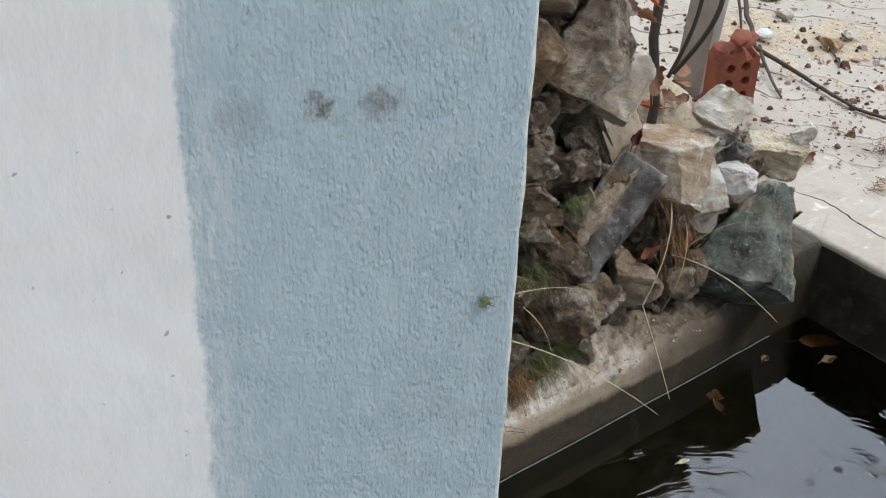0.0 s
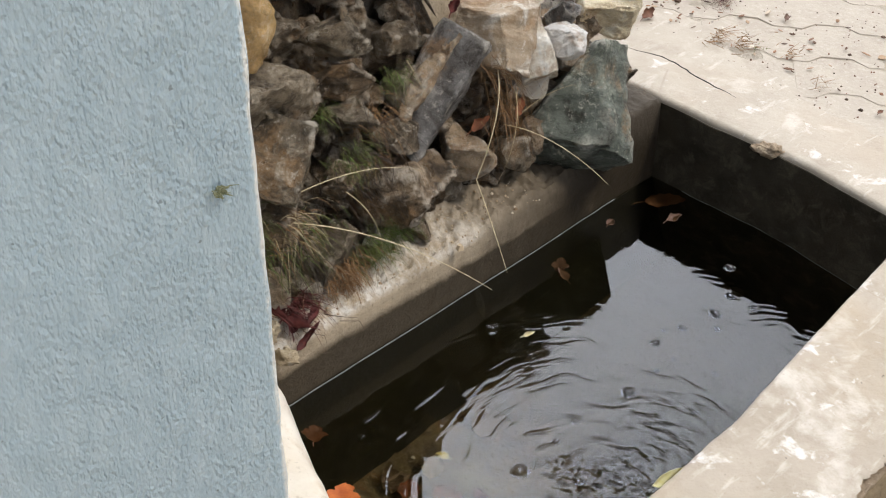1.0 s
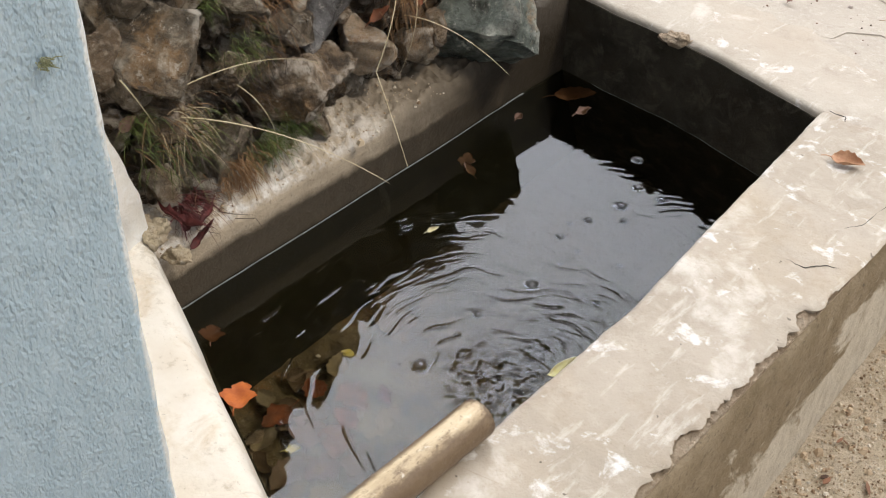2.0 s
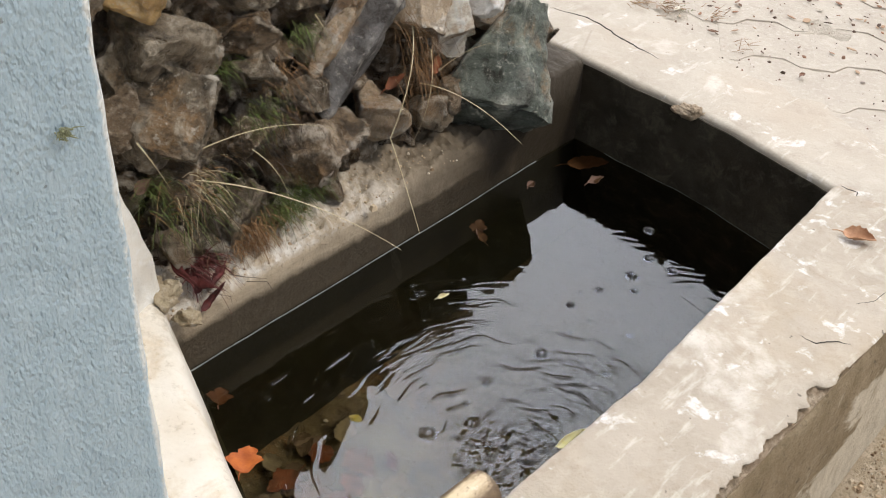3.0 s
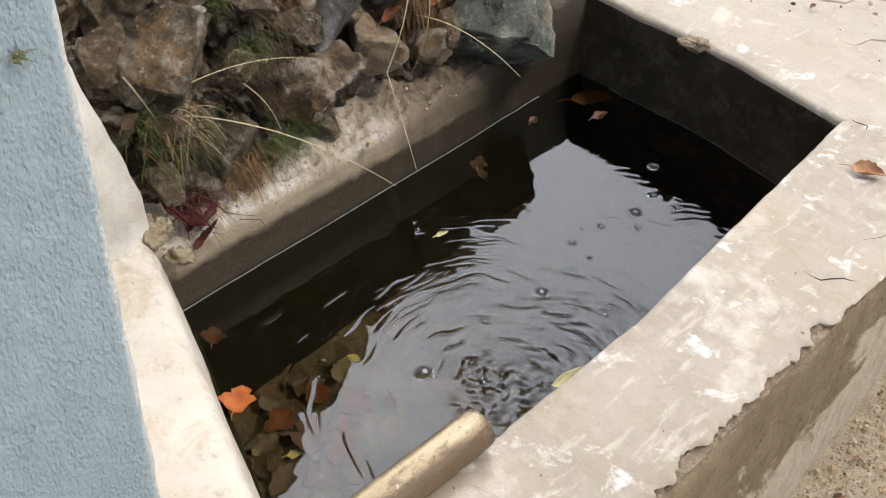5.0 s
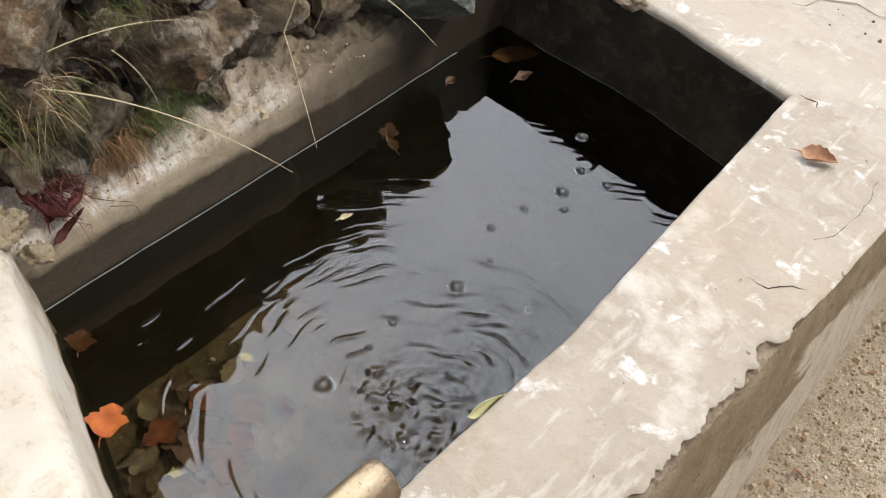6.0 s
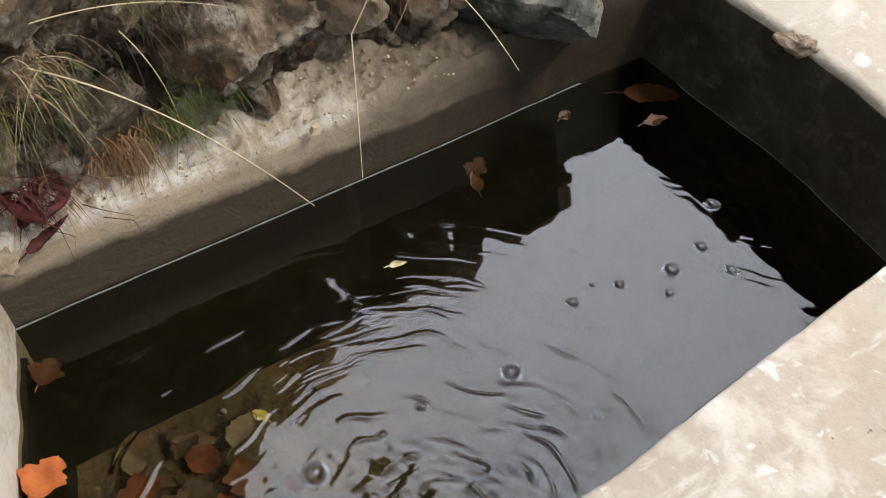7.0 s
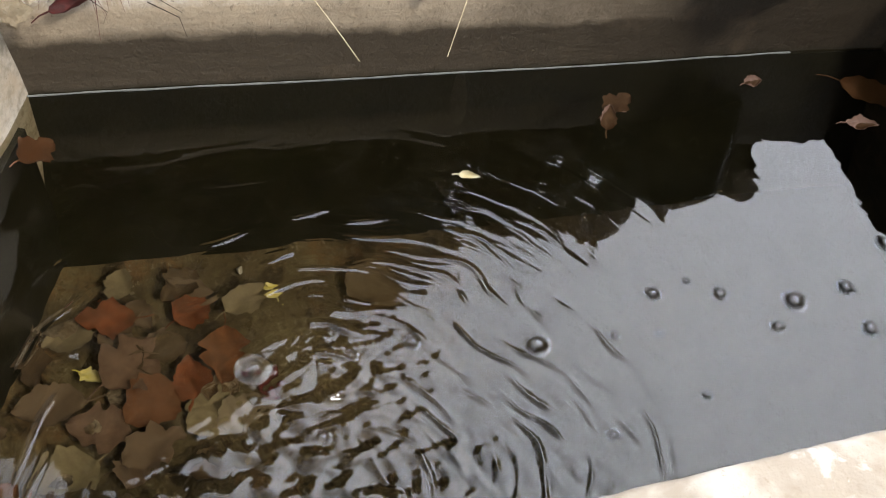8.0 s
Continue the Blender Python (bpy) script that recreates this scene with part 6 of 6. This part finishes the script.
straw(arc((-0.93, 2.00, 0.46), (-0.89, 2.10, 0.50), 0.01, 8), 0.0010)
straw([(-0.862, 1.470, 0.290), (-0.845, 1.500, 0.283), (-0.838, 1.507, 0.262)], 0.0010, "twig", "thin dark root lying on the ledge")
straw([(-0.885, 1.455, 0.300), (-0.870, 1.475, 0.292), (-0.850, 1.503, 0.285)], 0.0012, "twig", "thin dark root lying on the ledge")
straw([(-0.875, 1.400, 0.300), (-0.855, 1.430, 0.285), (-0.845, 1.425, 0.278)], 0.0008, "twig", "thin dark root lying on the ledge")

# ---- clutter behind the stones ----
def hollow_brick():
    """A broken perforated clay block standing on its end."""
    ob = holder("clay_block", pose(-1.47, 2.80, ground_level(-1.47, 2.80) - 0.004, 8, -6, 62), "broken hollow clay block with round holes", "brick")
    w, d, h = 0.115, 0.07, 0.22
    bm = bmesh.new()
    holes = [(-0.024, 0.055), (0.022, 0.06), (-0.022, 0.10), (0.024, 0.105), (-0.02, 0.145), (0.02, 0.15)]
    nx, nz = 28, 50

    def rim(x, z):
        top = h * (0.80 + 0.16 * fuzz((x, 0, 1), 0.03) + 0.08 * fuzz((x, 0, 4), 0.012))
        return min(z, top)

    def front(x, z):
        dip = 0.0
        for hx, hz in holes:
            r = math.hypot(x - hx, (z - hz))
            dip = max(dip, 1 - smoothstep(0.008, 0.0115, r))
        return -d / 2 + 0.03 * dip + 0.002 * fuzz((x, 0, z), 0.03)

    xs, zs = steps(-w / 2, w / 2, nx), steps(0, h, nz)
    f = [[bm.verts.new((x, front(x, z), rim(x, z))) for z in zs] for x in xs]
    b = [[bm.verts.new((x, d / 2, rim(x, z))) for z in zs] for x in xs]
    for i in range(nx):
        for j in range(nz):
            bm.faces.new((f[i][j], f[i + 1][j], f[i + 1][j + 1], f[i][j + 1]))
            bm.faces.new((b[i][j], b[i][j + 1], b[i + 1][j + 1], b[i + 1][j]))
        bm.faces.new((f[i][nz], f[i + 1][nz], b[i + 1][nz], b[i][nz]))
        bm.faces.new((f[i][0], b[i][0], b[i + 1][0], f[i + 1][0]))
    for j in range(nz):
        bm.faces.new((f[0][j], f[0][j + 1], b[0][j + 1], b[0][j]))
        bm.faces.new((f[nx][j], b[nx][j], b[nx][j + 1], f[nx][j + 1]))
    part("body", bm, M["clay"], ob, smooth=40)
    # dark discs stand in for the shade inside the holes
    for hx, hz in holes:
        bm = bmesh.new()
        bmesh.ops.create_cone(bm, cap_ends=True, segments=14, radius1=0.0085, radius2=0.0085, depth=0.002)
        part("hole", bm, M["dark_clay"], ob, "dark round hole", m=pose(hx, -d / 2 + 0.024, hz, 90, 0, 0))
    for k, (sx, sz, a) in enumerate(((-0.03, 0.19, 12), (0.02, 0.215, -8), (0.0, 0.235, 4))):
        part("shard", rock_bmesh((0.07, 0.05, 0.014), 60 + k, (), 8, 3), M["clay"], ob, "broken clay shard", 40, pose(sx, -0.01 * k, sz, 20, a, 10 * k))
    return ob


hollow_brick()

post = holder("old_post", pose(-1.60, 2.80, ground_level(-1.60, 2.80) - 0.02, 2, 3, 20), "weathered grey post behind the stones", "post")
bm = bmesh.new()
slab(bm, steps(-0.04, 0.04, 10), steps(-0.04, 0.04, 10), lambda x, y: (x + 0.004 * fuzz((x, y, 9), 0.03), y, 0.44 + 0.012 * fuzz((x, y, 0), 0.03)), lambda x, y: (x, y, 0))
bmesh.ops.bevel(bm, geom=[e for e in bm.edges if e.calc_length() > 0.3 and e.calc_face_angle(0) > 0.5], offset=0.006, segments=2, affect="EDGES")
part("shaft", bm, M["post"], post, smooth=40)

hose = holder("rubber_hose", pose(-1.312, 2.30, 0.50), "dark rubber hose rising from the litter behind the stones", "hose")
bm = bmesh.new()
tube(bm, [(0.01, -0.02, -0.06), (0, 0, 0.04), (-0.015, 0, 0.11), (-0.035, 0.0, 0.19), (-0.05, 0.02, 0.30), (-0.06, 0.05, 0.45), (-0.09, 0.08, 0.65), (-0.16, 0.10, 0.80)], 0.0115, 12)
part("tube", bm, M["hose"], hose, smooth=60)
bm = bmesh.new()
tube(bm, arc((0.02, 0.02, 0.12), (0.0, 0.06, 0.36), 0.06, 14, (0.07, 0.03, 0)), 0.006, 8)
part("loop", bm, M["hose"], hose, smooth=60)
bm = bmesh.new()
tube(bm, arc((0.00, 0.03, 0.10), (-0.04, 0.08, 0.38), 0.05, 14, (0.035, 0.03, 0)), 0.005, 8)
part("loop", bm, M["hose"], hose, smooth=60)


def twig(points, r, label="thin dry twig lying on the paving"):
    bm = bmesh.new()
    pts = []
    for a, b in zip(points, points[1:]):
        for k in steps(0, 1, 5)[:-1]:
            p = Vector(a).lerp(Vector(b), k)
            pts.append(p + Vector((0, 0, 0.003)) + 0.006 * Vector((fuzz(p, 0.05, 1), fuzz(p, 0.05, 2), 0)))
    pts.append(Vector(points[-1]))
    tube(bm, pts, [r * (1 - 0.5 * i / len(pts)) for i in range(len(pts))], 7)
    return tagged(part("twig", bm, M["twig"], smooth=60), label, "twig", "dry twigs")


twig([(-1.80, 3.25, 0.47), (-1.62, 3.10, 0.40), (-1.45, 3.12, 0.365), (-1.25, 3.07, 0.36), (-1.10, 3.10, 0.36)], 0.008)
twig([(-1.62, 3.12, 0.40), (-1.52, 3.04, 0.37), (-1.41, 2.96, 0.36)], 0.006)
twig([(-1.604, 3.419, 0.36), (-1.52, 3.36, 0.362), (-1.453, 3.289, 0.36)], 0.005)
twig([(-1.84, 3.24, 0.62), (-1.74, 3.14, 0.50), (-1.62, 3.06, 0.38)], 0.006)
twig([(-1.30, 2.60, 0.42), (-1.25, 2.52, 0.47), (-1.18, 2.46, 0.50)], 0.004)
for i, (x, y, s, mat) in enumerate(((-1.72, 3.27, 0.05, "stone_white"), (-1.56, 3.40, 0.06, "stone_ochre"), (-1.58, 3.52, 0.05, "stone_pale"), (-1.55, 3.02, 0.035, "stone_white"), (-1.43, 2.83, 0.06, "stone_pale"),
                                    (-1.81, 3.50, 0.05, "stone_pale"), (-1.95, 3.60, 0.06, "stone_grey"), (-1.85, 3.80, 0.05, "stone_pale"), (-1.25, 2.60, 0.07, "stone_grey"), (-1.36, 2.68, 0.08, "stone_pale"))):
    b = part("loose_stone", rock_bmesh((s * 1.3, s, s * 0.7), 500 + i, (), 9, 3), M[mat], smooth=40)
    b.matrix_basis = pose(x, y, ground_level(x, y) + 0.2 * s + 0.006, 0, 0, 40 * i)
    tagged(b, "small pale loose stone on the ground", "stone", "loose stones")

# ---- unseen trees added far beyond the paving, to darken the mirrored sky ----
def build_unseen_tree(x, y, size, seed):
    base = holder("tree", pose(x, y, ground_level(x, y) - 0.05), "unseen leafy tree added far beyond the paving to darken the mirrored sky", "tree", "trees beyond the paving")
    rnd = random.Random(seed)
    bm = bmesh.new()
    tube(bm, [(size * p, size * q, size * h) for p, q, h in ((0, 0, 0), (0.03, 0.02, 0.5), (-0.02, 0.05, 1.1), (0.04, 0.0, 1.8), (0.02, -0.03, 2.5))], [0.12 * size, 0.10 * size, 0.08 * size, 0.06 * size, 0.03 * size], 12)
    part("trunk", bm, M["twig"], base, smooth=60)
    tips = []
    for i in range(18):
        a, h = i * 2.4, size * (0.7 + 0.09 * i)
        out = Vector((math.cos(a), math.sin(a), 0)) * size * rnd.uniform(0.22, 0.45)
        end = Vector((0, 0, h)) + out + Vector((0, 0, size * rnd.uniform(0.05, 0.2)))
        bm = bmesh.new()
        tube(bm, arc((0.01, 0, h), end, 0.12 * size, 8), [0.03 * size * (1 - 0.1 * k) for k in range(9)], 7)
        part("limb", bm, M["twig"], base, smooth=60)
        tips += [Vector((0, 0, h)).lerp(end, k) for k in (0.45, 0.7, 0.9, 1.05)]
    tips += [size * Vector((rnd.uniform(-0.3, 0.3), rnd.uniform(-0.3, 0.3), rnd.uniform(1.6, 2.55))) for _ in range(24)]
    verts, faces = [], []
    for c in tips:
        for _ in range(240):
            p = c + size * Vector((rnd.gauss(0, 0.15), rnd.gauss(0, 0.15), rnd.gauss(0, 0.11)))
            u = Vector((rnd.gauss(0, 1), rnd.gauss(0, 1), rnd.gauss(0, 1))).normalized()
            v = u.orthogonal().normalized()
            s = size * rnd.uniform(0.03, 0.055)
            k = len(verts)
            verts += [p - u * s, p + v * s * 0.5 + u * 0.1 * s, p + u * s, p - v * s * 0.5 + u * 0.1 * s]
            faces.append((k, k + 1, k + 2, k + 3))
    me = bpy.data.meshes.new("crown")
    me.from_pydata(verts, [], faces)
    me.materials.append(M["grass"])
    ob = new("crown", me)
    ob.parent = base
    tagged(ob, "dense green crown of small leaves")
    return base


build_unseen_tree(-9.1, 10.5, 2.4, 5)
build_unseen_tree(-4.8, 13.4, 2.7, 6)
build_unseen_tree(-7.0, 12.2, 2.5, 7)
